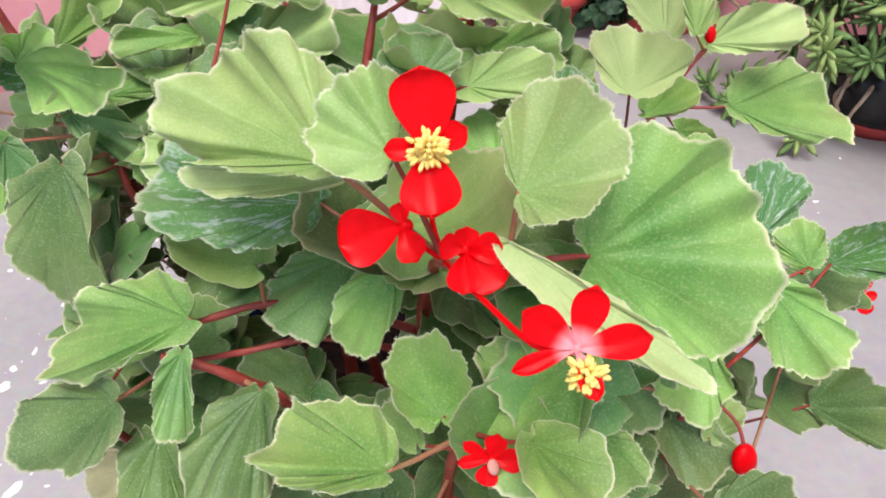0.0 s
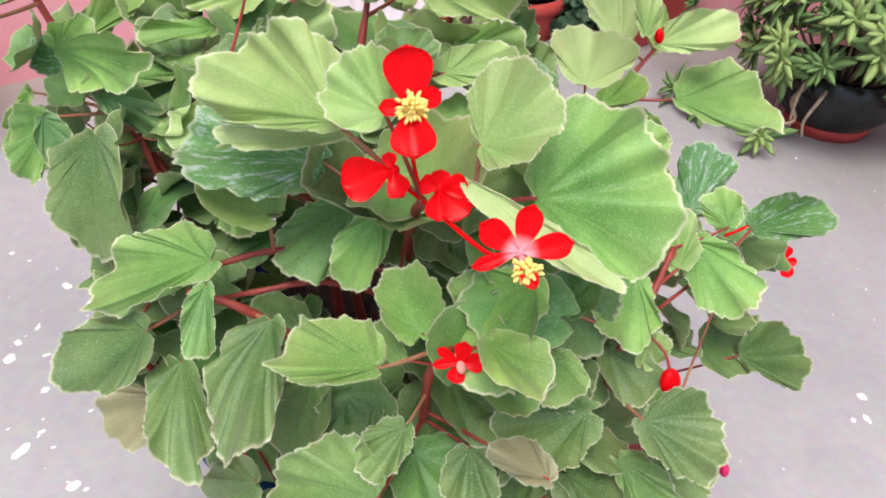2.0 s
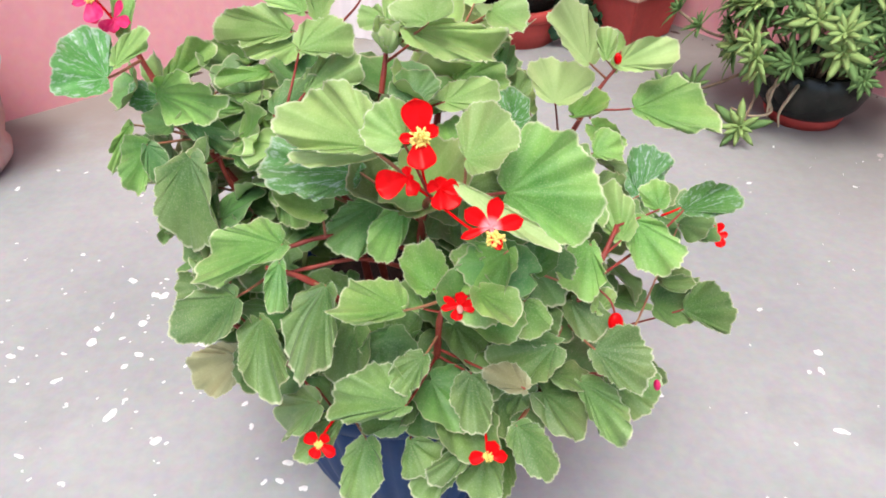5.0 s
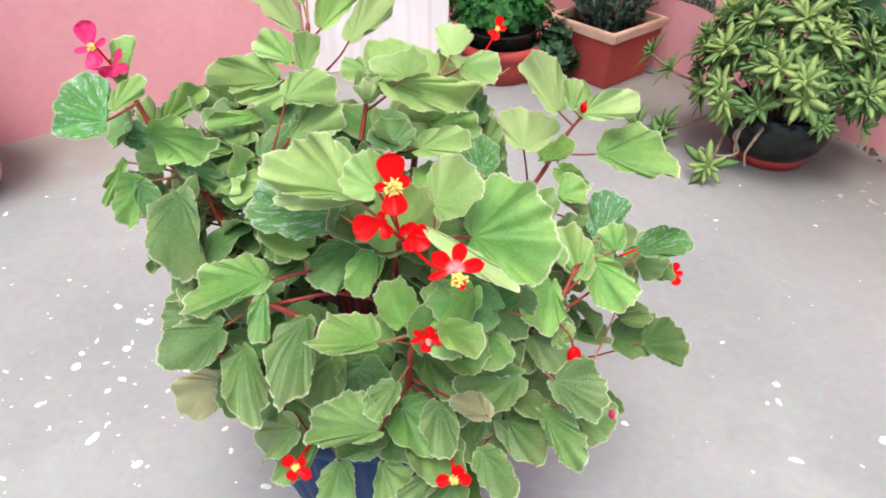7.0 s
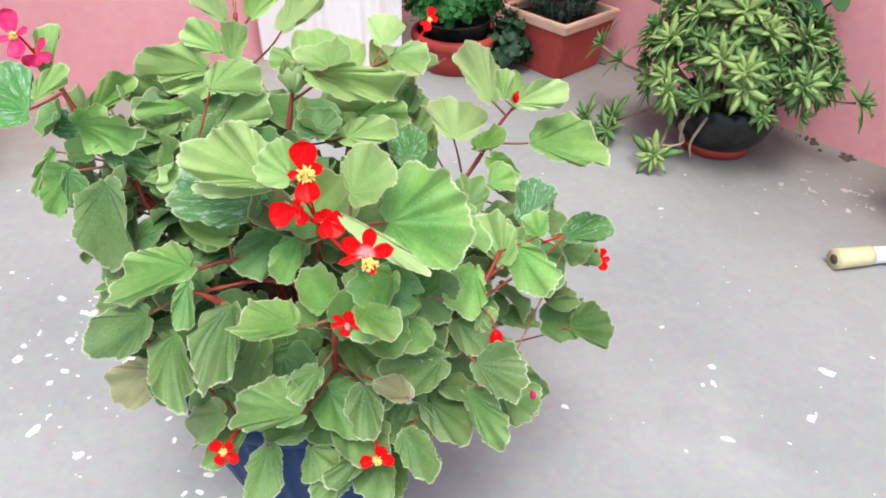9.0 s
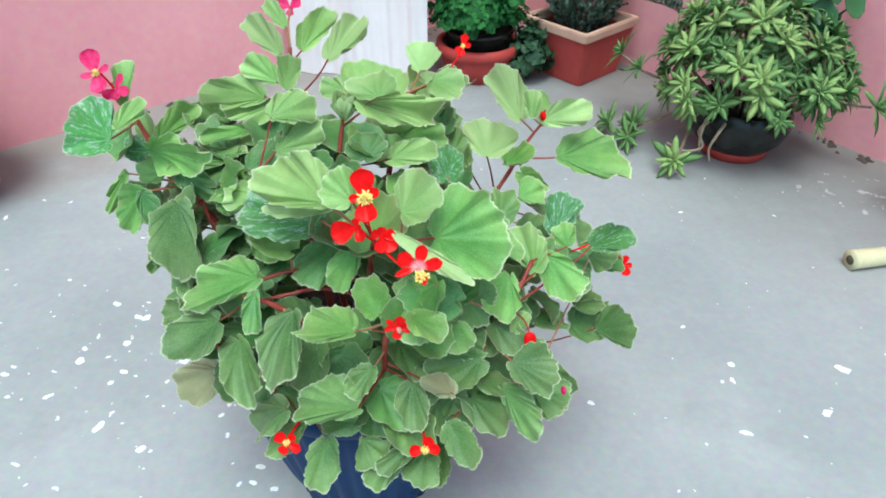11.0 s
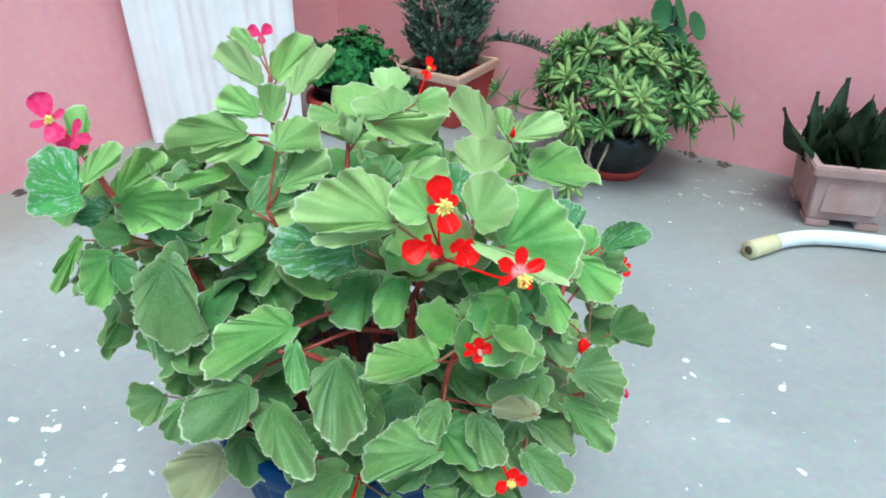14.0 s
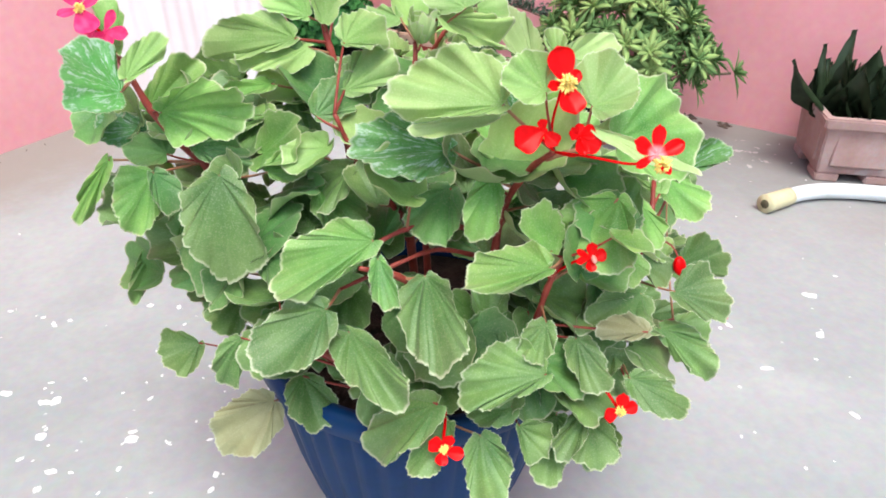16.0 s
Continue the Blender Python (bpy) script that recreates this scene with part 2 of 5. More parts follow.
M_TRAY = surface("weathered_clay", (0.34, 0.20, 0.18), (0.46, 0.32, 0.30), scale=11, grain=160, rough=0.85, stains=((0.40, 0.39, 0.40), 0.8, 9))
M_URN = surface("dusty_pink_clay", (0.36, 0.20, 0.18), (0.48, 0.32, 0.30), scale=9, grain=120, rough=0.8, stains=((0.40, 0.37, 0.36), 0.6, 14))
M_URN_RIM = surface("pale_rim", (0.52, 0.54, 0.53), (0.64, 0.65, 0.64), scale=20, grain=160, rough=0.55)
M_HOSE = surface("white_hose", (0.62, 0.64, 0.66), (0.74, 0.75, 0.77), scale=14, grain=200, rough=0.35, stains=((0.52, 0.50, 0.44), 0.5, 20), spec=0.5)
M_CUFF = surface("yellowed_plastic", (0.52, 0.46, 0.27), (0.62, 0.56, 0.36), scale=25, grain=200, rough=0.45, spec=0.45)
M_HOLE = surface("dark_hole", (0.08, 0.07, 0.04), (0.12, 0.10, 0.06), scale=30, rough=0.9)
M_STEM = surface("red_stem", (0.17, 0.018, 0.013), (0.32, 0.055, 0.037), scale=45, grain=500, rough=0.45, bump_strength=0.3, spec=0.4)
M_STEM_PALE = surface("pale_stem", (0.30, 0.10, 0.06), (0.34, 0.20, 0.10), scale=45, grain=500, rough=0.5)
M_TWIG = surface("brown_twig", (0.14, 0.09, 0.06), (0.30, 0.22, 0.15), scale=60, grain=400, rough=0.85)
M_ROOT = surface("dry_root", (0.34, 0.24, 0.16), (0.52, 0.42, 0.30), scale=60, grain=400, rough=0.85)
M_FLAKE = surface("lime_flake", (0.36, 0.30, 0.29), (0.46, 0.40, 0.39), scale=60, rough=0.8)
M_CHIP = surface("wall_chip", (0.05, 0.03, 0.025), (0.10, 0.07, 0.06), scale=60, rough=0.95)
M_HAIR = surface("leaf_hairs", (0.46, 0.52, 0.34), (0.56, 0.60, 0.42), scale=60, rough=0.7)
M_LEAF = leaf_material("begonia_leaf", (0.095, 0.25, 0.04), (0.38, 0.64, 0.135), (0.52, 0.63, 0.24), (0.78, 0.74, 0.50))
# mature green, darkened further: shade low in the bush is put into the colour
M_LEAF_OLD_SHADED = leaf_material("begonia_leaf_mature_shaded", (0.062, 0.145, 0.030), (0.205, 0.33, 0.082), (0.33, 0.42, 0.17), (0.62, 0.60, 0.42), thin=0.2)
# young yellow-green, lightened further for the strong light on the top leaves
M_LEAF_YOUNG_LIT = leaf_material("begonia_leaf_young_lit", (0.24, 0.42, 0.095), (0.56, 0.73, 0.27), (0.66, 0.75, 0.34), (0.84, 0.80, 0.58), thin=0.4)
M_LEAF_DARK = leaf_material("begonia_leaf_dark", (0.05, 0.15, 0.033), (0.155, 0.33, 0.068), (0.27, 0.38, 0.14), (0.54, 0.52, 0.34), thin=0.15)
M_LEAF_PALE = leaf_material("begonia_leaf_pale", (0.36, 0.50, 0.17), (0.58, 0.69, 0.30), (0.62, 0.68, 0.35), (0.72, 0.68, 0.46), rough=0.55)
M_LEAF_GLINT = leaf_material("begonia_leaf_glint", (0.06, 0.21, 0.04), (0.18, 0.44, 0.09), (0.26, 0.42, 0.20), (0.54, 0.58, 0.42), veins=9.0, rough=0.25, glint=0.7)
M_LEAF_BROWN = leaf_material("begonia_leaf_ageing", (0.22, 0.20, 0.09), (0.38, 0.36, 0.19), (0.42, 0.42, 0.25), (0.52, 0.50, 0.36), thin=0.2)
M_PETAL = petal_material("red_petal", (0.70, 0.0008, 0.003), (0.93, 0.002, 0.008), 0.3)
M_PETAL_EYE = petal_material("red_petal_pale_eye", (0.70, 0.0008, 0.003), (0.93, 0.002, 0.008), 0.3, (0.85, 0.42, 0.46))
M_PETAL_PINK = petal_material("pink_petal", (0.68, 0.015, 0.13), (0.84, 0.09, 0.26))
M_PETAL_PALE = petal_material("pale_petal", (0.70, 0.32, 0.26), (0.80, 0.50, 0.42))
M_STAMEN = surface("yellow_stamens", (0.85, 0.62, 0.13), (0.93, 0.78, 0.26), scale=300, grain=900, rough=0.6)
M_SUCC = simple_leaf("succulent_leaf", (0.125, 0.235, 0.075), (0.265, 0.395, 0.14), scale=20, rough=0.75)
M_SUCC_TIP = simple_leaf("succulent_crown", (0.28, 0.42, 0.13), (0.45, 0.56, 0.21), scale=30, rough=0.75)
M_CONIFER = simple_leaf("conifer_foliage", (0.035, 0.06, 0.042), (0.19, 0.26, 0.19), scale=60, rough=0.6)
M_PARSLEY = simple_leaf("curly_foliage", (0.012, 0.06, 0.015), (0.06, 0.20, 0.045), scale=40, rough=0.75)
M_VINE = simple_leaf("dull_vine_leaf", (0.015, 0.04, 0.02), (0.06, 0.12, 0.055), scale=40, rough=0.5)
M_SNAKE = simple_leaf("snake_plant_leaf", (0.014, 0.022, 0.011), (0.048, 0.072, 0.034), scale=50, rough=0.35, thin=0.08)
M_KALAN = simple_leaf("kalanchoe_leaf", (0.02, 0.065, 0.025), (0.07, 0.16, 0.06), scale=20, rough=0.35)


# ---- helpers for meshes ----
def mesh_object(name, bm, mat, smooth=True):
    me = bpy.data.meshes.new(name)
    bmesh.ops.recalc_face_normals(bm, faces=bm.faces)
    bm.to_mesh(me)
    bm.free()
    me.materials.append(mat)
    if smooth:
        me.polygons.foreach_set("use_smooth", [True] * len(me.polygons))
    return new(name, me)


def part(name, bm, mat, parent, label="", smooth=True):
    ob = mesh_object(name, bm, mat, smooth)
    ob.parent = parent
    return tagged(ob, label)


def thing(name, place, label, category, group="", kind=""):
    ob = new(name)
    ob.empty_display_size = 0.05
    ob.matrix_world = place if isinstance(place, Matrix) else Matrix.Translation(place)
    return tagged(ob, label, category, group, kind)


def lathe(profile, seg=64, ribs=0, rib_depth=0.0, bm=None):
    """A body of revolution; with ribs its wall is fluted."""
    bm = bm or bmesh.new()
    rows = []
    for r, z in profile:
        row = []
        for i in range(seg):
            a = 2 * math.pi * i / seg
            rr = r
            if ribs:
                rr = r - rib_depth * (r / profile[0][0]) * (0.5 - 0.5 * math.cos(ribs * a)) ** 2
            row.append(bm.verts.new((rr * math.cos(a), rr * math.sin(a), z)))
        rows.append(row)
    for a, b in zip(rows, rows[1:]):
        for i in range(seg):
            j = (i + 1) % seg
            bm.faces.new((a[i], a[j], b[j], b[i]))
    return bm


def disc(r, z, seg=48, bumps=0.0, rings=8):
    bm = bmesh.new()
    rnd = random.Random(5)
    mid = bm.verts.new((0, 0, z))
    last = None
    for k in range(1, rings + 1):
        row = []
        for i in range(seg):
            a = 2 * math.pi * i / seg
            rr = r * k / rings
            row.append(bm.verts.new((rr * math.cos(a), rr * math.sin(a), z + (rnd.uniform(-bumps, bumps) if k < rings else 0))))
        for i in range(seg):
            j = (i + 1) % seg
            if last is None:
                bm.faces.new((mid, row[i], row[j]))
            else:
                bm.faces.new((last[i], row[i], row[j], last[j]))
        last = row
    return bm


def block(corners_low, corners_high, bm=None):
    """A solid between two rings of corners."""
    bm = bm or bmesh.new()
    lo = [bm.verts.new(c) for c in corners_low]
    hi = [bm.verts.new(c) for c in corners_high]
    n = len(lo)
    bm.faces.new(lo[::-1])
    bm.faces.new(hi)
    for i in range(n):
        j = (i + 1) % n
        bm.faces.new((lo[i], lo[j], hi[j], hi[i]))
    return bm


def box(x0, y0, z0, x1, y1, z1, bm=None):
    return block([(x0, y0, z0), (x1, y0, z0), (x1, y1, z0), (x0, y1, z0)], [(x0, y0, z1), (x1, y0, z1), (x1, y1, z1), (x0, y1, z1)], bm)


def tube(points, radii, seg=8, bm=None, closed_ends=True):
    """A round stalk through points, with a radius at each of them."""
    bm = bm or bmesh.new()
    pts = [Vector(p) for p in points]
    rows = []
    up = Vector((0.3, 0.2, 0.93)).normalized()
    for i, p in enumerate(pts):
        d = (pts[min(i + 1, len(pts) - 1)] - pts[max(i - 1, 0)]).normalized()
        s = d.cross(up)
        if s.length < 0.05:
            s = d.cross(Vector((1, 0, 0)))
        s.normalize()
        t = s.cross(d).normalized()
        up = t
        rows.append([bm.verts.new(p + radii[i] * (math.cos(2 * math.pi * k / seg) * s + math.sin(2 * math.pi * k / seg) * t)) for k in range(seg)])
    for a, b in zip(rows, rows[1:]):
        for k in range(seg):
            j = (k + 1) % seg
            bm.faces.new((a[k], a[j], b[j], b[k]))
    if closed_ends:
        bm.faces.new(rows[0][::-1])
        bm.faces.new(rows[-1])
    return bm


def smooth_line(points, steps=6):
    """A Catmull-Rom line through the points."""
    p = [Vector(q) for q in points]
    p = [2 * p[0] - p[1]] + p + [2 * p[-1] - p[-2]]
    out = []
    for i in range(1, len(p) - 2):
        for k in range(steps):
            t = k / steps
            a, b, c, d = p[i - 1], p[i], p[i + 1], p[i + 2]
            out.append(0.5 * (2 * b + (c - a) * t + (2 * a - 5 * b + 4 * c - d) * t * t + (3 * b - a - 3 * c + d) * t ** 3))
    out.append(p[-2])
    return out


# ---- the terrace: floor and two pink walls that meet in a corner ----
def slab(name, label, mat, verts, category, kind="structure"):
    bm = bmesh.new()
    n = len(verts) // 2
    block(verts[:n], verts[n:], bm)
    return tagged(mesh_object(name, bm, mat, smooth=False), label, category, kind=kind)


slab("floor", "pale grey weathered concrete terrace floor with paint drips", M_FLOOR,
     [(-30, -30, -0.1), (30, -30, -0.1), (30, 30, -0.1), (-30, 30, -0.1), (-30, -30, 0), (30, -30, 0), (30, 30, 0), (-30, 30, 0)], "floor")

CORNER = Vector((0.315, 2.266, 0))
WEST = Vector((-math.cos(radians(37)), -math.sin(radians(37)), 0))
EAST = Vector((math.cos(radians(53)), -math.sin(radians(53)), 0))


def wall(name, label, start, along, length, height, outward, thick=0.12):
    a, b = start, start + along * length
    o = outward * thick
    z = Vector((0, 0, height))
    return slab(name, label, M_WALL, [a, b, b + o, a + o, a + z, b + z, b + o + z, a + o + z], "wall")


wall("wall_west", "pink limewashed masonry wall along the terrace", CORNER + Vector((-0.0, 0.0, -0.02)), WEST, 4.5, 2.8, -EAST)
wall("wall_east", "pink limewashed masonry wall behind the plant pots", CORNER + Vector((-0.0, 0.0, -0.02)) - EAST * 0.12, EAST, 4.6, 2.8, -WEST)


# ---- the blue pot with the red begonia ----
POT = Vector((-0.04, 0.345, 0))
pot = thing("flower_pot", POT, "glossy dark blue fluted plastic pot holding the begonia", "pot")
part("body", lathe([(0.150, 0.240), (0.151, 0.232), (0.146, 0.20), (0.135, 0.14), (0.120, 0.08), (0.104, 0.03), (0.098, 0.0), (0.0001, 0.0)], 160, 36, 0.006), M_BLUE, pot)
part("rim", lathe([(0.140, 0.235), (0.142, 0.262), (0.147, 0.269), (0.157, 0.270), (0.161, 0.264), (0.160, 0.246), (0.155, 0.240), (0.150, 0.240)], 96), M_BLUE, pot, "rolled blue plastic rim")
part("soil", disc(0.1415, 0.245, 48, 0.004), M_SOIL, pot, "dark damp potting soil")

begonia = thing("begonia", POT + Vector((0, 0, 0.245)), "bushy wax begonia with downy green leaves and red flowers", "plant")
BEG_INV = begonia.matrix_world.inverted()
rnd = random.Random(11)


def beg_part(name, bm, mat, label="", parent=None):
    bmesh.ops.transform(bm, matrix=BEG_INV, verts=bm.verts)
    return part(name, bm, mat, parent or begonia, label)


STEMS = []


def stem(points, r0, r1, mat=None):
    line = smooth_line(points, 6)
    n = len(line)
    radii = [0.68 * (r0 + (r1 - r0) * i / (n - 1)) * (1 + 0.12 * math.sin(i * 1.7)) for i in range(n)]
    STEMS.extend((p, radii[i]) for i, p in enumerate(line))
    beg_part("stem", tube(line, radii, 10), mat or M_STEM)


stem([(-0.02, 0.28, 0.242), (-0.012, 0.25, 0.36), (-0.009, 0.24, 0.43), (-0.004, 0.215, 0.475), (0.0, 0.19, 0.5)], 0.006, 0.003)
stem([(-0.06, 0.33, 0.242), (-0.085, 0.39, 0.40), (-0.088, 0.41, 0.48), (-0.096, 0.43, 0.535), (-0.092, 0.437, 0.575)], 0.007, 0.003)
stem([(-0.04, 0.33, 0.242), (-0.055, 0.325, 0.38), (-0.045, 0.34, 0.47), (-0.035, 0.365, 0.53)], 0.0065, 0.003)
stem([(-0.055, 0.325, 0.38), (-0.10, 0.315, 0.45), (-0.118, 0.318, 0.495)], 0.0045, 0.0025)
stem([(-0.165, 0.36, 0.36), (-0.19, 0.36, 0.41), (-0.2, 0.375, 0.45)], 0.0045, 0.0025)
stem([(0.03, 0.3, 0.242), (0.07, 0.27, 0.36), (0.10, 0.27, 0.42), (0.13, 0.28, 0.44)], 0.005, 0.0025)
stem([(-0.02, 0.36, 0.242), (0.0, 0.44, 0.38), (0.014, 0.475, 0.46), (0.03, 0.46, 0.51)], 0.0065, 0.003)
stem([(0.03, 0.29, 0.242), (0.085, 0.25, 0.29), (0.106, 0.232, 0.312), (0.106, 0.218, 0.355), (0.125, 0.225, 0.39), (0.15, 0.26, 0.42)], 0.0048, 0.003)
stem([(-0.09, 0.31, 0.242), (-0.165, 0.36, 0.36), (-0.21, 0.385, 0.43), (-0.243, 0.40, 0.475), (-0.262, 0.405, 0.525), (-0.275, 0.41, 0.55)], 0.0065, 0.003)
stem([(0.03, 0.36, 0.242), (0.11, 0.44, 0.34), (0.156, 0.488, 0.385), (0.176, 0.497, 0.42), (0.2, 0.51, 0.447)], 0.0055, 0.0025)
stem([(-0.05, 0.26, 0.242), (-0.075, 0.235, 0.36), (-0.10, 0.225, 0.40), (-0.13, 0.224, 0.415)], 0.006, 0.0028)
stem([(-0.01, 0.25, 0.242), (0.0, 0.20, 0.33), (0.004, 0.185, 0.39), (0.01, 0.178, 0.42)], 0.0055, 0.0028)
stem([(0.04, 0.26, 0.242), (0.08, 0.205, 0.29), (0.112, 0.195, 0.312), (0.15, 0.2, 0.31)], 0.005, 0.0025)
stem([(-0.08, 0.25, 0.242), (-0.125, 0.225, 0.30), (-0.16, 0.225, 0.345), (-0.20, 0.25, 0.36)], 0.005, 0.0025)
stem([(-0.012, 0.25, 0.405), (-0.05, 0.25, 0.42), (-0.085, 0.248, 0.425), (-0.118, 0.24, 0.42)], 0.0032, 0.0026)
stem([(-0.02, 0.26, 0.38), (-0.06, 0.25, 0.40), (-0.10, 0.24, 0.40), (-0.14, 0.245, 0.385)], 0.003, 0.0022)
stem([(0.0, 0.2, 0.49), (0.012, 0.192, 0.497), (0.022, 0.19, 0.498)], 0.003, 0.0022, M_STEM_PALE)


def outline(length, wl, wr, vl, vr, back, tooth, seed, n=76):
    """The margin of a lopsided, rounded begonia blade in its own plane: x across, y from stalk to tip."""
    def half(w, v):
        out = []
        for k in range(13):
            a = math.radians(12 + 78 * k / 12)
            out.append((w * math.sin(a), v * length - (v * length + back) * math.cos(a)))
        for k in range(1, 15):
            a = math.pi / 2 * k / 15
            out.append((w * math.cos(a) ** 0.78, v * length + (1 - v) * length * math.sin(a)))
        return out
    left, right = half(wl, vl), half(wr, vr)
    line = [Vector((x, y, 0)) for x, y in [(0, 0)] + [(-x, y) for x, y in left] + [(0, length)] + right[::-1] + [(0, 0)]]
    gap = [0.0]
    for a, b in zip(line, line[1:]):
        gap.append(gap[-1] + (b - a).length)
    r = random.Random(seed)
    ph, ph2 = r.uniform(0, 6), r.uniform(0, 6)
    lobes = r.uniform(5, 9)
    teeth = 0.0
    out = []
    k = 0
    for i in range(n):
        s = gap[-1] * (0.008 + 0.984 * i / (n - 1))
        while gap[k + 1] < s:
            k += 1
        f = (s - gap[k]) / max(1e-9, gap[k + 1] - gap[k])
        p = line[k].lerp(line[k + 1], f)
        w = math.sin(math.pi * i / (n - 1)) ** 0.5
        teeth = 0.6 * teeth + 0.4 * r.uniform(-1, 1)
        d = line[k + 1] - line[k]
        side = Vector((d.y, -d.x, 0)).normalized() * -w
        push = 0.026 * math.sin(lobes * 2 * math.pi * i / n + ph) + 0.012 * math.sin(2.3 * lobes * 2 * math.pi * i / n + ph2) + 0.05 * teeth + tooth * r.uniform(-1.0, 1.3)
        out.append(p - side * push * min(length, 1.2 * (wl + wr)))
    return out


LEAF_COUNT = [0]
PLACED = []


def leaf(base, tip, face, wl, wr, vl=0.45, vr=0.45, mat=None, cup=None, fold=None, wave=None, droop=None, stalk=True, roll=None, back=None, lower=None, bury=False, slim=False, plain=False):
    """One blade with its stalk. base: where the stalk joins; face: the way its upper side looks; wl, wr: half widths;
    roll: how far the left and right margins turn up."""
    LEAF_COUNT[0] += 1
    seed = LEAF_COUNT[0]
    r = random.Random(seed * 7 + 3)
    b, t, n = Vector(base), Vector(tip), Vector(face).normalized()
    ax = t - b
    length = ax.length
    y = ax / length
    n = (n - n.dot(y) * y).normalized()
    x = y.cross(n)
    # a blade that shows narrow is a broad one with its slim side turned up
    most = 0.3 if plain else 0.6
    rl, rr = roll or (r.uniform(0, most) ** 1.4, r.uniform(0, most) ** 1.4)
    wide, want = wl + wr, (0.1 if slim else 0.4 if mat is M_LEAF_PALE and not bury else 0.62) * length
    if wide < want and not plain:
        short = min(0.34, (want - wide) / length)
        if wl < wr:
            wl += want - wide
            rl = max(rl, min(0.95, short * 2.4))
        else:
            wr += want - wide
            rr = max(rr, min(0.95, short * 2.4))
    least = 0.1 if plain else 0.05 if slim else 0.15 if mat is M_LEAF_PALE and not bury else 0.26
    wl, wr = max(wl, least * length), max(wr, least * length)
    if not plain:
        vl, vr = min(0.66, max(0.26, vl)), min(0.66, max(0.26, vr))
    size = max(length, wl + wr)
    if not bury:
        PLACED.append((b.copy(), t.copy(), n.copy(), size))
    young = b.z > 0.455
    if wave is None:
        wave = 0.2 if plain else 0.2
    if cup is None and plain:
        cup = r.uniform(-0.1, 0.18)
    if fold is None and plain:
        fold = r.uniform(-0.08, 0.12)
    if droop is None and plain:
        droop = r.uniform(0.0, 0.12)
    if cup is None:
        cup = r.uniform(0.3, 0.65) if young and r.random() < 0.8 else r.uniform(0.1, 0.45) if young or r.random() < 0.65 else r.uniform(-0.3, 0.0)
    fold = r.uniform(-0.1, 0.25) if fold is None else fold
    droop = r.uniform(-0.05, 0.28) if droop is None else droop
    N = 64 if bury else 120
    rim = outline(length, wl, wr, vl, vr, (0.09 if plain else 0.26 if young else 0.17) * length if back is None else back, 0.012, seed, N)
    R = 6 if bury else 9
    ph = r.uniform(0, 6.28)
    ph2 = r.uniform(0, 6.28)
    wave = wave * 0.3 if slim else wave
    fr = r.choice((2, 3, 3, 4))
    bm = bmesh.new()
    uvl = bm.loops.layers.uv.new("UVMap")
    uvs = {}
    sheets = []
    for under in (0, 1):
        rows = []
        for k in range(1, R + 1):
            f = (k / R) ** 0.85
            row = []
            for i, p in enumerate(rim):
                s = i / (N - 1)
                q = p * f
                far = p.length / size
                w = wl if p.x < 0 else wr
                turn = 2.1 * (rl if p.x < 0 else rr)
                u = abs(q.x) / w
                h = 0.0
                if u > 0.4 and turn > 0.02:
                    ang = (u - 0.4) / 0.6 * turn
                    h = w * 0.6 * (1 - math.cos(ang)) / turn
                    u = 0.4 + 0.6 * math.sin(ang) / turn
                qx = math.copysign(u * w, p.x)
                h += cup * size * f * f * far
                h += fold * abs(qx) - droop * length * max(0.0, q.y / length) ** 2
                h += wave * size * f ** 2.6 * 0.5 * (math.sin(2 * math.pi * fr * s + ph) + 0.55 * math.sin(2 * math.pi * (2 * fr + 1) * s + ph2)) * far
                h += (0 if slim else 0.006 if mat is M_LEAF_PALE else 0.042) * size * f * (1 - 0.3 * f) * (0.5 + 0.5 * math.cos(2 * math.pi * 7.0 * s)) * (0.75 + 0.4 * math.sin(9 * s + ph2))
                c = b + qx * x + q.y * y + (h - (0.0002 if k == R else 0.0007) * under) * n
                c += 0.012 * size * noise.noise_vector(c * 60) * f + (0.05 if plain else 0.1) * size * f * f * noise.noise_vector(c * 20 + Vector((seed * 0.37, 0, 0)))
                v = bm.verts.new(c)
                uvs[v] = (0.52 + (s - 0.5) * 0.1 if slim else s, k / R)
                row.append(v)
            rows.append(row)
        mid = bm.verts.new(b - n * 0.0007 * under)
        uvs[mid] = (0.5, 0)
        sheets.append((rows, mid))
    for under, (rows, mid) in enumerate(sheets):
        for i in range(N - 1):
            fc = [bm.faces.new((mid, rows[0][i], rows[0][i + 1]))]
            fc += [bm.faces.new((p[i], q[i], q[i + 1], p[i + 1])) for p, q in zip(rows, rows[1:])]
            for g in fc:
                g.material_index = under
                for lp in g.loops:
                    lp[uvl].uv = uvs[lp.vert] if lp.vert is not mid else (uvs[rows[0][i]][0], 0)
    # short pale hairs round the margin
    top = sheets[0][0]
    for i in range(1, N - 1):
        v, inner = top[-1][i], top[-2][i]
        go = (v.co - inner.co).normalized()
        for _ in range(1 if bury else 2):
            d = (go + Vector((r.gauss(0, 0.5), r.gauss(0, 0.5), r.gauss(0, 0.5)))).normalized() * r.uniform(0.0006, 0.0014)
            w = d.orthogonal().normalized() * 0.00016
            o = v.co.lerp(top[-1][i + 1].co, r.random())
            g = bm.faces.new([bm.verts.new(c) for c in (o + w, o - w, o + d)])
            g.material_index = 2
    # unless set, the tone goes by height: painted light on top, painted shade below
    ob = beg_part("leaf", bm, mat if mat and (plain or mat is not M_LEAF) else M_LEAF_YOUNG_LIT if young and not plain else M_LEAF_OLD_SHADED if b.z < 0.4 else M_LEAF)
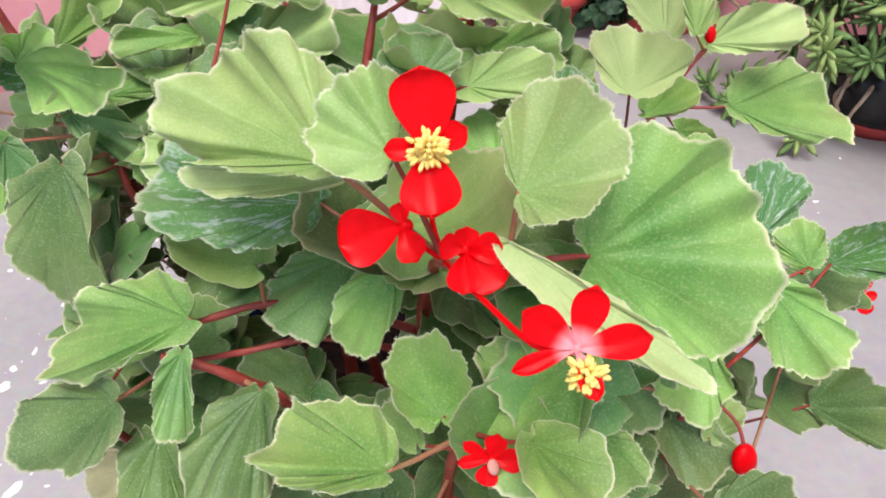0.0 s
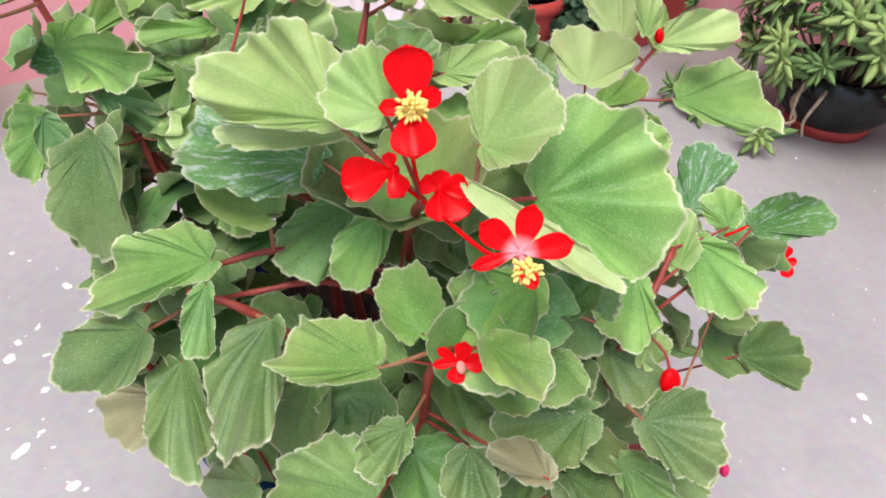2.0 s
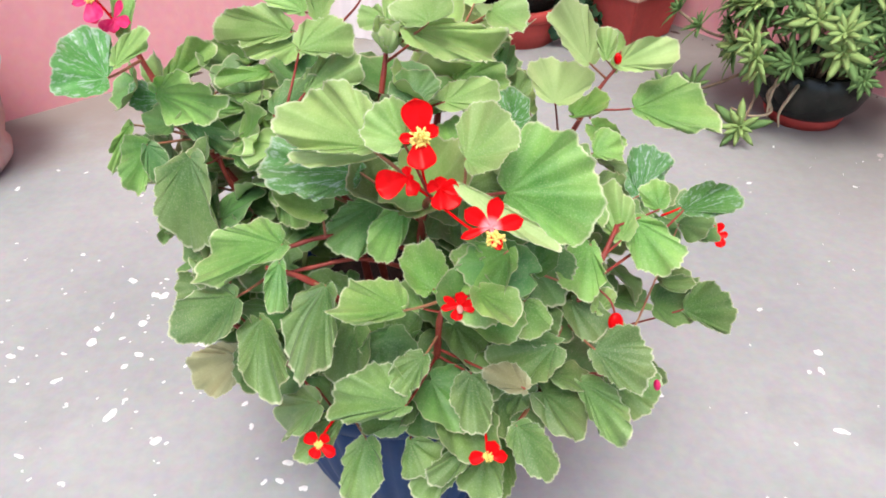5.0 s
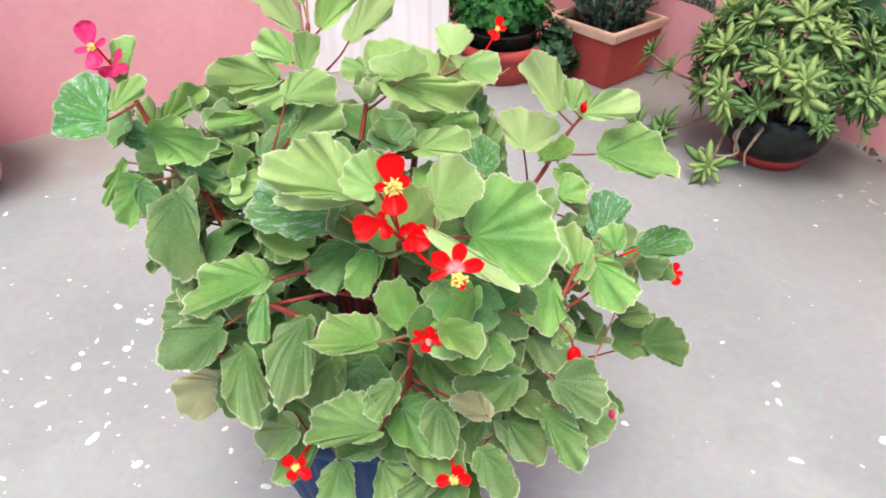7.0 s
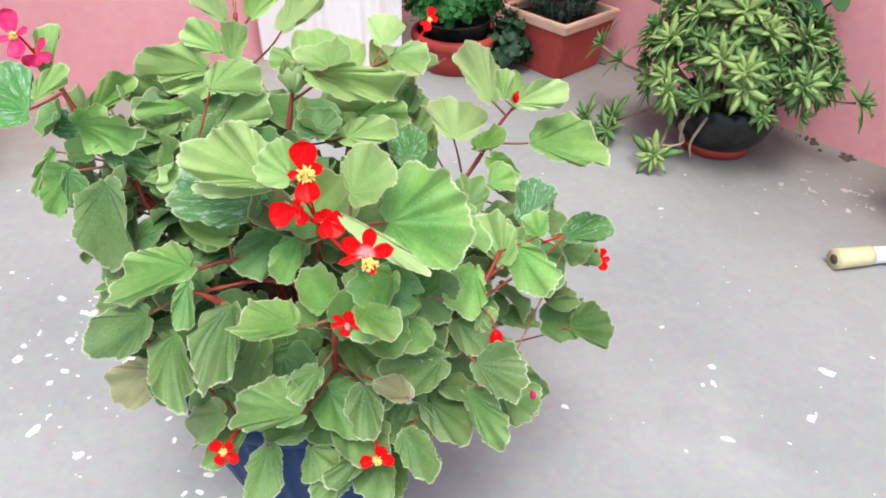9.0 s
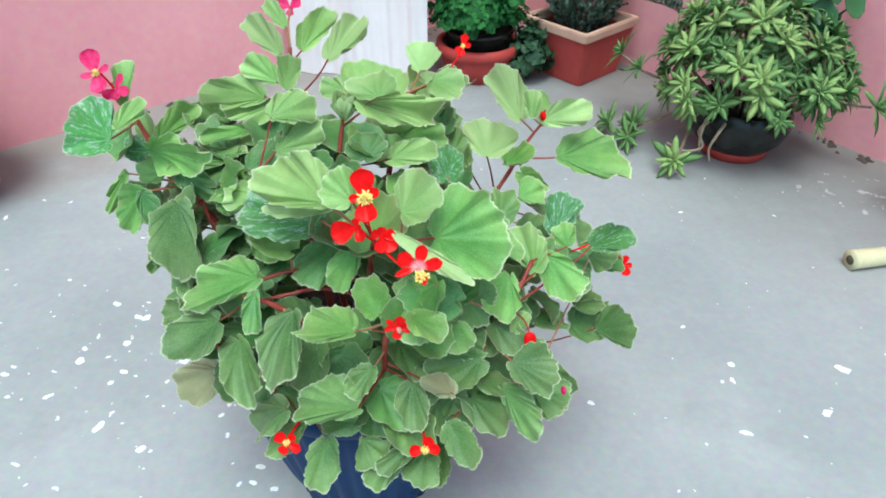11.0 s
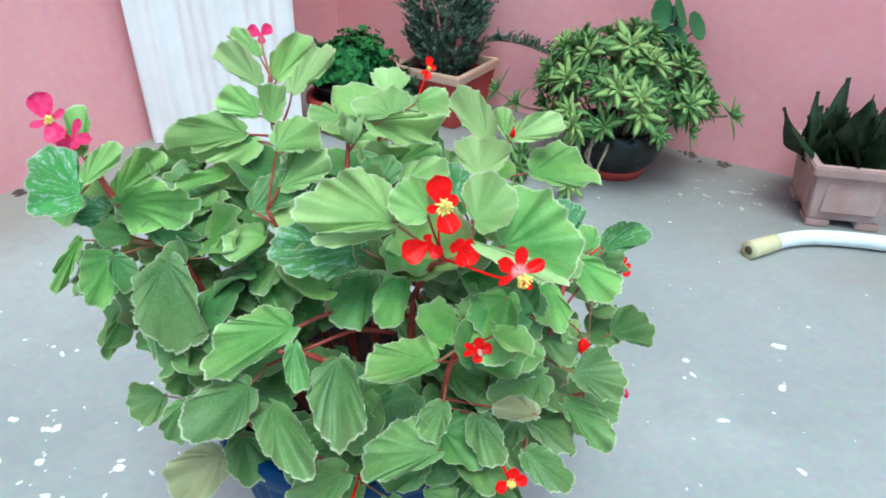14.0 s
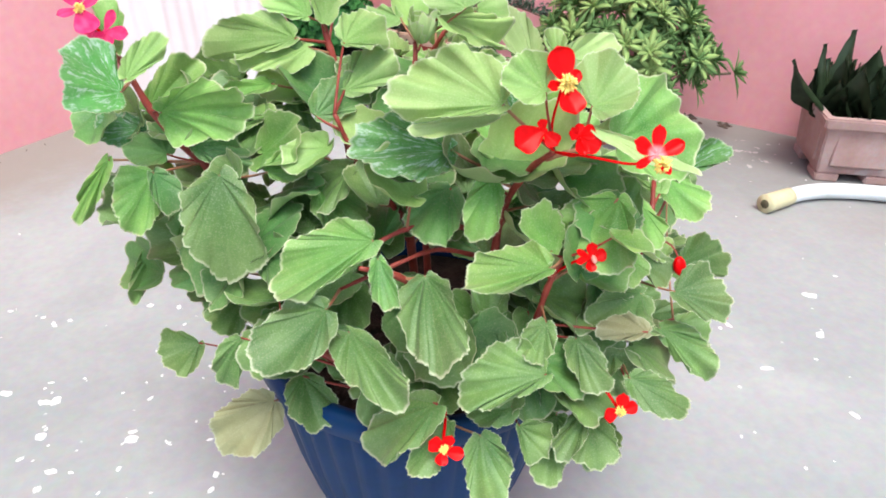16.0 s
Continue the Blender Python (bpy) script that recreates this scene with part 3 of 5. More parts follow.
    ob.data.materials.append(lower or M_LEAF_PALE)
    ob.data.materials.append(M_HAIR)
    if stalk and STEMS:
        # the stalk bends from the nearest stem below up into the blade
        def cost(sp):
            p = sp[0]
            return (p - b).length + max(0.0, p.z - b.z + 0.005) * 2.0
        sp = min(STEMS, key=cost)[0]
        gap = (b - sp).length
        if gap > 0.006:
            ln = smooth_line([sp, sp.lerp(b, 0.35) - n * gap * 0.04, sp.lerp(b, 0.72) - n * gap * 0.05, b], 5)
            rr = 0.0007 + 0.009 * min(0.07, size)
            beg_part("leaf_stalk", tube(ln, [rr * (1.15 - 0.4 * i / (len(ln) - 1)) for i in range(len(ln))], 7), M_STEM if r.random() < 0.45 else M_STEM_PALE)
    return ob


leaf((-0.264, 0.347, 0.519), (-0.297, 0.335, 0.539), (0.58, -0.46, 0.67), 0.029, 0.041, 0.73, 0.43, plain=True, mat=M_LEAF_GLINT)
leaf((-0.263, 0.396, 0.533), (-0.261, 0.437, 0.562), (0.21, -0.56, 0.8), 0.014, 0.006, 0.84, 0.53, plain=True)
leaf((-0.259, 0.356, 0.525), (-0.227, 0.364, 0.551), (-0.2, -0.84, 0.5), 0.013, 0.008, 0.58, 0.66, plain=True, mat=M_LEAF_YOUNG_LIT)
leaf((-0.251, 0.434, 0.472), (-0.2, 0.433, 0.506), (-0.25, -0.91, 0.32), 0.021, 0.007, 0.71, 0.46, plain=True)
leaf((-0.24, 0.376, 0.491), (-0.176, 0.353, 0.5), (-0.29, -0.92, -0.24), 0.026, 0.031, 0.78, 0.22, plain=True, roll=(0.05, 0.6), cup=0.1)
leaf((-0.201, 0.385, 0.466), (-0.145, 0.391, 0.476), (-0.09, -0.47, 0.88), 0.018, 0.007, 0.85, 0.35, plain=True)
leaf((-0.148, 0.417, 0.49), (-0.193, 0.392, 0.494), (0.35, -0.52, 0.78), 0.008, 0.010, 0.50, 0.45, plain=True)
leaf((-0.124, 0.42, 0.526), (-0.2, 0.428, 0.517), (-0.13, -0.92, 0.36), 0.010, 0.028, 0.44, 0.45, plain=True, mat=M_LEAF_YOUNG_LIT, roll=(0.35, 0.05))
leaf((-0.113, 0.419, 0.518), (-0.176, 0.431, 0.515), (-0.17, -0.73, 0.66), 0.021, 0.008, 0.23, 0.41, plain=True, mat=M_LEAF_YOUNG_LIT)
leaf((-0.11, 0.425, 0.542), (-0.146, 0.432, 0.557), (0.03, -0.87, 0.5), 0.007, 0.021, 0.66, 0.62, plain=True, mat=M_LEAF_YOUNG_LIT)
leaf((-0.104, 0.437, 0.568), (-0.141, 0.448, 0.599), (0.04, -0.92, 0.39), 0.007, 0.021, 0.53, 0.66, plain=True, mat=M_LEAF_PALE, cup=0.15)
leaf((-0.098, 0.457, 0.589), (-0.124, 0.485, 0.603), (-0.12, -0.55, 0.83), 0.005, 0.013, 0.29, 0.73, plain=True, mat=M_LEAF_YOUNG_LIT)
leaf((-0.084, 0.465, 0.561), (-0.051, 0.495, 0.587), (0.29, -0.79, 0.54), 0.021, 0.008, 0.47, 0.29, plain=True, mat=M_LEAF_YOUNG_LIT, cup=0.3, roll=(0.3, 0.1))
leaf((-0.064, 0.522, 0.527), (-0.008, 0.538, 0.558), (-0.26, -0.61, 0.75), 0.026, 0.010, 0.61, 0.66, plain=True, mat=M_LEAF_PALE, cup=0.2, roll=(0.1, 0.2))
leaf((-0.098, 0.418, 0.537), (-0.092, 0.436, 0.564), (-0.1, -0.83, 0.55), 0.013, 0.014, 0.85, 0.85, plain=True, mat=M_LEAF_YOUNG_LIT, cup=0.3)
leaf((-0.102, 0.34, 0.542), (-0.058, 0.352, 0.545), (0.15, -0.7, 0.7), 0.025, 0.011, 0.58, 0.66, plain=True, mat=M_LEAF_YOUNG_LIT)
leaf((-0.103, 0.342, 0.504), (-0.057, 0.357, 0.528), (-0.09, -0.76, 0.64), 0.017, 0.017, 0.69, 0.65, plain=True, mat=M_LEAF_YOUNG_LIT)
leaf((-0.13, 0.331, 0.49), (-0.081, 0.339, 0.503), (-0.05, -0.74, 0.67), 0.024, 0.010, 0.58, 0.41, plain=True, mat=M_LEAF_DARK)
leaf((-0.038, 0.197, 0.535), (-0.1, 0.235, 0.527), (-0.48, -0.65, 0.59), 0.010, 0.038, 0.65, 0.38, plain=True, mat=M_LEAF_YOUNG_LIT, roll=(0.45, 0.0), cup=0.12)
leaf((-0.052, 0.245, 0.486), (-0.126, 0.253, 0.5), (0.05, -0.72, 0.69), 0.030, 0.018, 0.54, 0.58, plain=True, mat=M_LEAF_GLINT, roll=(0.25, 0.05), cup=0.1)
leaf((-0.015, 0.184, 0.545), (-0.033, 0.202, 0.559), (-0.2, -0.71, 0.67), 0.018, 0.018, 0.44, 0.66, plain=True, mat=M_LEAF_YOUNG_LIT, cup=0.15, roll=(0.1, 0.3))
leaf((0.024, 0.188, 0.53), (0.058, 0.189, 0.544), (-0.28, -0.62, 0.73), 0.032, 0.017, 0.36, 0.20, plain=True, mat=M_LEAF_YOUNG_LIT, cup=0.12, roll=(0.05, 0.25))
leaf((0.051, 0.19, 0.502), (0.113, 0.191, 0.501), (0.01, -0.85, 0.52), 0.044, 0.034, 0.37, 0.76, plain=True, roll=(0.0, 0.2), cup=0.08)
leaf((0.166, 0.27, 0.418), (0.196, 0.243, 0.386), (-0.02, -0.77, 0.64), 0.018, 0.021, 0.81, 0.51, plain=True)
leaf((0.224, 0.314, 0.395), (0.264, 0.287, 0.417), (-0.65, -0.47, 0.6), 0.023, 0.009, 0.46, 0.46, plain=True, mat=M_LEAF_GLINT)
leaf((0.189, 0.279, 0.422), (0.18, 0.3, 0.435), (-0.38, -0.61, 0.7), 0.010, 0.015, 0.59, 0.69, plain=True)
leaf((0.218, 0.487, 0.407), (0.31, 0.469, 0.384), (0.1, -0.56, 0.83), 0.046, 0.012, 0.47, 0.48, plain=True)
leaf((0.172, 0.526, 0.443), (0.152, 0.572, 0.488), (-0.31, -0.74, 0.6), 0.022, 0.022, 0.85, 0.44, plain=True, mat=M_LEAF_PALE, cup=0.35, roll=(0.3, 0.1))
leaf((0.181, 0.49, 0.462), (0.181, 0.511, 0.488), (-0.32, -0.73, 0.6), 0.009, 0.013, 0.85, 0.60, plain=True, mat=M_LEAF_YOUNG_LIT)
leaf((0.196, 0.505, 0.449), (0.257, 0.482, 0.463), (-0.39, -0.83, 0.39), 0.024, 0.008, 0.64, 0.42, plain=True, mat=M_LEAF_PALE, cup=0.2)
leaf((0.118, 0.411, 0.454), (0.132, 0.432, 0.484), (-0.29, -0.72, 0.63), 0.034, 0.028, 0.63, 0.85, plain=True, mat=M_LEAF_PALE, cup=0.3)
leaf((0.046, 0.521, 0.512), (0.031, 0.542, 0.536), (-0.2, -0.79, 0.58), 0.007, 0.032, 0.29, 0.10, plain=True, mat=M_LEAF_PALE)
leaf((0.058, 0.445, 0.531), (0.088, 0.433, 0.516), (0.23, -0.46, 0.86), 0.024, 0.022, 0.50, 0.10, plain=True, mat=M_LEAF_YOUNG_LIT)
leaf((0.001, 0.346, 0.559), (-0.004, 0.365, 0.576), (-0.32, -0.7, 0.64), 0.030, 0.024, 0.85, 0.10, plain=True, mat=M_LEAF_YOUNG_LIT)
leaf((-0.018, 0.354, 0.552), (0.065, 0.392, 0.516), (0.53, -0.63, 0.57), 0.014, 0.021, 0.55, 0.23, plain=True, mat=M_LEAF_YOUNG_LIT)
leaf((-0.034, 0.405, 0.54), (-0.06, 0.421, 0.542), (-0.26, -0.54, 0.8), 0.015, 0.011, 0.42, 0.50, plain=True, mat=M_LEAF_YOUNG_LIT)
leaf((0.024, 0.407, 0.481), (0.072, 0.392, 0.484), (-0.27, -0.74, 0.61), 0.022, 0.013, 0.55, 0.40, plain=True)
leaf((-0.254, 0.434, 0.456), (-0.293, 0.435, 0.456), (-0.02, -0.68, 0.73), 0.013, 0.019, 0.49, 0.78, plain=True, mat=M_LEAF_GLINT)
leaf((-0.288, 0.41, 0.443), (-0.328, 0.407, 0.39), (-0.34, -0.89, 0.31), 0.008, 0.008, 0.41, 0.54, plain=True, cup=-0.05)
leaf((-0.254, 0.368, 0.445), (-0.276, 0.349, 0.402), (-0.12, -0.88, 0.46), 0.011, 0.027, 0.54, 0.24, plain=True)
leaf((-0.255, 0.359, 0.449), (-0.243, 0.343, 0.42), (0.2, -0.83, 0.52), 0.014, 0.010, 0.51, 0.68, plain=True, mat=M_LEAF_DARK)
leaf((-0.208, 0.33, 0.452), (-0.206, 0.277, 0.392), (-0.19, -0.74, 0.65), 0.022, 0.037, 0.54, 0.41, plain=True, mat=M_LEAF_OLD_SHADED, roll=(0.4, 0.05), cup=-0.1, droop=0.15)
leaf((-0.272, 0.461, 0.325), (-0.297, 0.418, 0.291), (0.13, -0.66, 0.74), 0.007, 0.012, 0.26, 0.44, plain=True, mat=M_LEAF_OLD_SHADED)
leaf((-0.22, 0.375, 0.46), (-0.179, 0.355, 0.446), (-0.09, -0.7, 0.71), 0.018, 0.011, 0.48, 0.45, plain=True, mat=M_LEAF_DARK)
leaf((-0.171, 0.333, 0.448), (-0.136, 0.343, 0.46), (-0.04, -0.72, 0.69), 0.010, 0.018, 0.54, 0.46, plain=True)
leaf((-0.133, 0.337, 0.433), (-0.118, 0.293, 0.401), (0, -0.58, 0.81), 0.030, 0.016, 0.48, 0.42, plain=True, cup=0.05)
leaf((-0.116, 0.233, 0.43), (-0.189, 0.235, 0.4), (-0.32, -0.56, 0.76), 0.017, 0.030, 0.56, 0.41, plain=True, roll=(0.3, 0.05), cup=0.05)
leaf((-0.117, 0.219, 0.423), (-0.12, 0.187, 0.399), (-0.07, -0.6, 0.8), 0.009, 0.010, 0.79, 0.54, plain=True, mat=M_LEAF_DARK)
leaf((-0.083, 0.213, 0.404), (-0.094, 0.139, 0.385), (-0.21, -0.22, 0.95), 0.018, 0.027, 0.65, 0.41, plain=True, mat=M_LEAF_OLD_SHADED, roll=(0.35, 0.1), cup=-0.08)
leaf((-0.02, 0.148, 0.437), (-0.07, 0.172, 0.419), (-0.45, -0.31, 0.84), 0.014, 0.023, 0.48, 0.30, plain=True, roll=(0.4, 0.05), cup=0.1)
leaf((-0.157, 0.219, 0.389), (-0.211, 0.223, 0.356), (-0.4, -0.72, 0.57), 0.025, 0.021, 0.51, 0.41, plain=True, mat=M_LEAF_OLD_SHADED)
leaf((-0.248, 0.385, 0.257), (-0.27, 0.361, 0.241), (0.11, -0.62, 0.78), 0.010, 0.033, 0.51, 0.10, plain=True, mat=M_LEAF_OLD_SHADED)
leaf((-0.203, 0.344, 0.326), (-0.235, 0.325, 0.314), (0.08, -0.61, 0.79), 0.019, 0.018, 0.72, 0.47, plain=True, mat=M_LEAF_OLD_SHADED)
leaf((-0.214, 0.28, 0.333), (-0.228, 0.264, 0.297), (-0.13, -0.89, 0.44), 0.005, 0.019, 0.59, 0.49, plain=True, mat=M_LEAF_OLD_SHADED)
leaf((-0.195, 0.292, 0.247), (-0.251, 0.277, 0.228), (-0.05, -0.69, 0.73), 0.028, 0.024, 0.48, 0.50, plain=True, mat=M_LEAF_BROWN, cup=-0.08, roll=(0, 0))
leaf((-0.171, 0.269, 0.288), (-0.167, 0.23, 0.263), (0.03, -0.55, 0.84), 0.021, 0.020, 0.83, 0.45, plain=True, mat=M_LEAF_OLD_SHADED)
leaf((-0.141, 0.218, 0.365), (-0.119, 0.15, 0.346), (-0.22, -0.33, 0.92), 0.012, 0.024, 0.50, 0.26, plain=True, mat=M_LEAF_OLD_SHADED, roll=(0.15, 0.25), cup=-0.05)
leaf((-0.022, 0.134, 0.355), (-0.081, 0.142, 0.335), (-0.31, -0.71, 0.63), 0.008, 0.034, 0.26, 0.22, plain=True, mat=M_LEAF_OLD_SHADED, fold=-0.28, cup=0.05)
leaf((-0.008, 0.162, 0.377), (-0.027, 0.141, 0.36), (-0.22, -0.51, 0.83), 0.010, 0.015, 0.33, 0.57, plain=True, mat=M_LEAF_OLD_SHADED)
leaf((0.028, 0.172, 0.345), (0.031, 0.134, 0.317), (-0.1, -0.59, 0.8), 0.014, 0.017, 0.47, 0.31, plain=True, mat=M_LEAF_OLD_SHADED)
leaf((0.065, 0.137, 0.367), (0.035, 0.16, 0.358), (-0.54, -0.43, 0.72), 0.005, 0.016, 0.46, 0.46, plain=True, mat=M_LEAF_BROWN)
leaf((0.117, 0.179, 0.325), (0.141, 0.131, 0.303), (-0.42, -0.54, 0.73), 0.020, 0.008, 0.41, 0.53, plain=True, mat=M_LEAF_OLD_SHADED)
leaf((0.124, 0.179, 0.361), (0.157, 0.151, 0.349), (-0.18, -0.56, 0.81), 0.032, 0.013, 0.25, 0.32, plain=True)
leaf((0.116, 0.209, 0.292), (0.102, 0.175, 0.274), (-0.24, -0.39, 0.89), 0.009, 0.007, 0.52, 0.53, plain=True, mat=M_LEAF_OLD_SHADED)
leaf((0.24, 0.298, 0.288), (0.276, 0.267, 0.285), (-0.4, -0.52, 0.76), 0.034, 0.006, 0.21, 0.46, plain=True, mat=M_LEAF_OLD_SHADED, fold=0.35, cup=0.1)
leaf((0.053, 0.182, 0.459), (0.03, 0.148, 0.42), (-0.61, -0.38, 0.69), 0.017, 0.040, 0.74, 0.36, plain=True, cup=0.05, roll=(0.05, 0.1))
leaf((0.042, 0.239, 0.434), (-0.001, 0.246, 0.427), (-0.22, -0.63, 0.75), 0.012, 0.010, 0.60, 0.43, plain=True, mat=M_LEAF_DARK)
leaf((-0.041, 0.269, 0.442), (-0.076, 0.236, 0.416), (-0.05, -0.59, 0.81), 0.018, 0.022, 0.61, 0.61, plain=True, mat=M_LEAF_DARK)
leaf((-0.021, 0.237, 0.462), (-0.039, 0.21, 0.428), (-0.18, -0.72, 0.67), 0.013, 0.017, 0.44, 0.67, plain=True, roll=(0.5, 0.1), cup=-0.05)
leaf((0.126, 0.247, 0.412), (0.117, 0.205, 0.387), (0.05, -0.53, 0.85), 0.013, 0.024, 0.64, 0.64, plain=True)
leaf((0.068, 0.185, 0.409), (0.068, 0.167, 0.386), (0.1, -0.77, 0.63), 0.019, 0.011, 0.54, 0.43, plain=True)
leaf((0.061, 0.141, 0.319), (0.088, 0.106, 0.306), (-0.25, -0.5, 0.83), 0.015, 0.017, 0.35, 0.36, plain=True, mat=M_LEAF_OLD_SHADED)
leaf((-0.092, 0.163, 0.325), (-0.147, 0.191, 0.271), (-0.74, -0.32, 0.59), 0.021, 0.019, 0.68, 0.31, plain=True, mat=M_LEAF_OLD_SHADED)
leaf((-0.08, 0.169, 0.298), (-0.116, 0.145, 0.276), (-0.2, -0.49, 0.85), 0.013, 0.016, 0.61, 0.32, plain=True, mat=M_LEAF_OLD_SHADED)
leaf((-0.058, 0.157, 0.285), (-0.067, 0.114, 0.26), (-0.24, -0.45, 0.86), 0.020, 0.017, 0.43, 0.69, plain=True, mat=M_LEAF_OLD_SHADED)
leaf((0.015, 0.166, 0.272), (-0.017, 0.127, 0.24), (-0.31, -0.44, 0.84), 0.017, 0.015, 0.43, 0.30, plain=True, mat=M_LEAF_OLD_SHADED)
leaf((0.04, 0.153, 0.269), (0.031, 0.122, 0.25), (-0.35, -0.42, 0.84), 0.019, 0.020, 0.60, 0.62, plain=True, mat=M_LEAF_OLD_SHADED)
leaf((0.152, 0.202, 0.297), (0.183, 0.182, 0.292), (-0.18, -0.49, 0.86), 0.023, 0.022, 0.74, 0.61, plain=True, mat=M_LEAF_OLD_SHADED)
leaf((0.189, 0.337, 0.396), (0.205, 0.367, 0.429), (-0.21, -0.66, 0.72), 0.019, 0.020, 0.76, 0.78, plain=True, mat=M_LEAF_GLINT)
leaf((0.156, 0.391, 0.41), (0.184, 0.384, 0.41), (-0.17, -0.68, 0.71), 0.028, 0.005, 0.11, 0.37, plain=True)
leaf((0.153, 0.253, 0.41), (0.134, 0.293, 0.44), (-0.16, -0.64, 0.75), 0.012, 0.021, 0.62, 0.51, plain=True, mat=M_LEAF_YOUNG_LIT)
leaf((-0.023, 0.16, 0.28), (-0.027, 0.132, 0.266), (0.04, -0.45, 0.89), 0.028, 0.004, 0.12, 0.52, plain=True, mat=M_LEAF_OLD_SHADED)
leaf((0.031, 0.15, 0.289), (-0.01, 0.124, 0.277), (0.01, -0.44, 0.9), 0.013, 0.008, 0.66, 0.48, plain=True, mat=M_LEAF_OLD_SHADED)
leaf((0.059, 0.142, 0.317), (0.09, 0.114, 0.305), (-0.07, -0.45, 0.89), 0.009, 0.012, 0.32, 0.54, plain=True, mat=M_LEAF_OLD_SHADED)
leaf((0.229, 0.329, 0.369), (0.258, 0.332, 0.381), (-0.25, -0.61, 0.75), 0.004, 0.023, 0.45, 0.10, plain=True)
leaf((0.021, 0.175, 0.519), (0.08, 0.136, 0.496), (-0.05, -0.57, 0.82), 0.007, 0.006, 0.45, 0.5, mat=M_LEAF_PALE, slim=True, back=0.003, cup=0.1, droop=0.1)
leaf((-0.218, 0.388, 0.416), (-0.223, 0.322, 0.36), (-0.2, -0.62, 0.76), 0.027, 0.032, 0.66, 0.47, mat=M_LEAF_DARK)
leaf((0.056, 0.18, 0.259), (0.04, 0.139, 0.229), (-0.1, -0.57, 0.82), 0.018, 0.023, 0.64, 0.75)
leaf((0.166, 0.443, 0.411), (0.189, 0.406, 0.404), (-0.39, -0.42, 0.82), 0.006, 0.015, 0.24, 0.65)
leaf((0.167, 0.285, 0.316), (0.207, 0.289, 0.311), (0.16, -0.46, 0.87), 0.019, 0.011, 0.80, 0.52)
leaf((0.151, 0.474, 0.407), (0.19, 0.464, 0.417), (-0.33, -0.41, 0.85), 0.017, 0.008, 0.47, 0.54)
leaf((-0.009, 0.405, 0.526), (-0.008, 0.435, 0.55), (0, -0.62, 0.78), 0.031, 0.042, 0.65, 0.54, mat=M_LEAF_YOUNG_LIT, cup=0.3, back=0.008)
leaf((0.051, 0.48, 0.513), (0.088, 0.467, 0.502), (0, -0.62, 0.78), 0.014, 0.006, 0.37, 0.62, mat=M_LEAF_PALE, cup=0.3)
leaf((0.203, 0.522, 0.438), (0.191, 0.544, 0.473), (0, -0.85, 0.53), 0.009, 0.014, 0.70, 0.78, mat=M_LEAF_YOUNG_LIT, cup=0.2, slim=True)
leaf((0.096, 0.43, 0.437), (0.082, 0.466, 0.466), (0, -0.62, 0.78), 0.012, 0.014, 0.65, 0.62, mat=M_LEAF_YOUNG_LIT, cup=0.3)
leaf((0.07, 0.36, 0.459), (0.069, 0.384, 0.478), (0, -0.62, 0.78), 0.020, 0.020, 0.53, 0.35, mat=M_LEAF_GLINT, cup=0.2)
leaf((-0.014, 0.33, 0.5), (-0.008, 0.352, 0.517), (0, -0.62, 0.78), 0.022, 0.020, 0.30, 0.62, mat=M_LEAF_DARK, cup=0.2)
leaf((0.013, 0.345, 0.491), (0.059, 0.351, 0.495), (0, -0.62, 0.78), 0.017, 0.008, 0.53, 0.38, cup=0.2)
leaf((-0.011, 0.178, 0.411), (-0.023, 0.191, 0.421), (0, -0.62, 0.78), 0.008, 0.007, 0.64, 0.47, mat=M_LEAF_YOUNG_LIT, cup=0.5, roll=(0.5, 0.4))
leaf((0, 0.18, 0.427), (-0.011, 0.204, 0.446), (0, -0.62, 0.78), 0.016, 0.016, 0.48, 0.30, cup=0.5, roll=(0.4, 0.3), wave=0.3)
leaf((0.061, 0.24, 0.423), (0.101, 0.206, 0.396), (0, -0.62, 0.78), 0.027, 0.035, 0.49, 0.57, mat=M_LEAF_DARK, cup=0.1, roll=(0.1, 0.1))
leaf((0.069, 0.215, 0.375), (0.09, 0.193, 0.357), (0, -0.62, 0.78), 0.023, 0.019, 0.46, 0.28, cup=0.25, roll=(0.2, 0.3))
leaf((0.129, 0.21, 0.372), (0.141, 0.224, 0.383), (0, -0.62, 0.78), 0.009, 0.008, 0.44, 0.70, mat=M_LEAF_YOUNG_LIT, cup=0.3)
leaf((0.156, 0.236, 0.289), (0.196, 0.209, 0.268), (0, -0.62, 0.78), 0.022, 0.032, 0.66, 0.80, mat=M_LEAF_OLD_SHADED, cup=0.1)
leaf((0.094, 0.185, 0.362), (0.04, 0.175, 0.355), (0, -0.62, 0.78), 0.026, 0.009, 0.42, 0.56, mat=M_LEAF_OLD_SHADED, cup=0.15, wave=0.25)
leaf((0.071, 0.178, 0.324), (0.042, 0.156, 0.306), (0, -0.62, 0.78), 0.013, 0.019, 0.27, 0.70, mat=M_LEAF_OLD_SHADED, cup=-0.1)
leaf((-0.029, 0.164, 0.299), (-0.065, 0.168, 0.302), (0, -0.62, 0.78), 0.015, 0.008, 0.20, 0.58, mat=M_LEAF_OLD_SHADED, cup=0, wave=0.3)
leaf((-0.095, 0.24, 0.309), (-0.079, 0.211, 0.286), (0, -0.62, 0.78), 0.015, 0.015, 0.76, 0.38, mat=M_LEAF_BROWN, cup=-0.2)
leaf((-0.029, 0.21, 0.355), (-0.057, 0.191, 0.34), (0, -0.62, 0.78), 0.023, 0.017, 0.53, 0.54, mat=M_LEAF_DARK, cup=0.1)

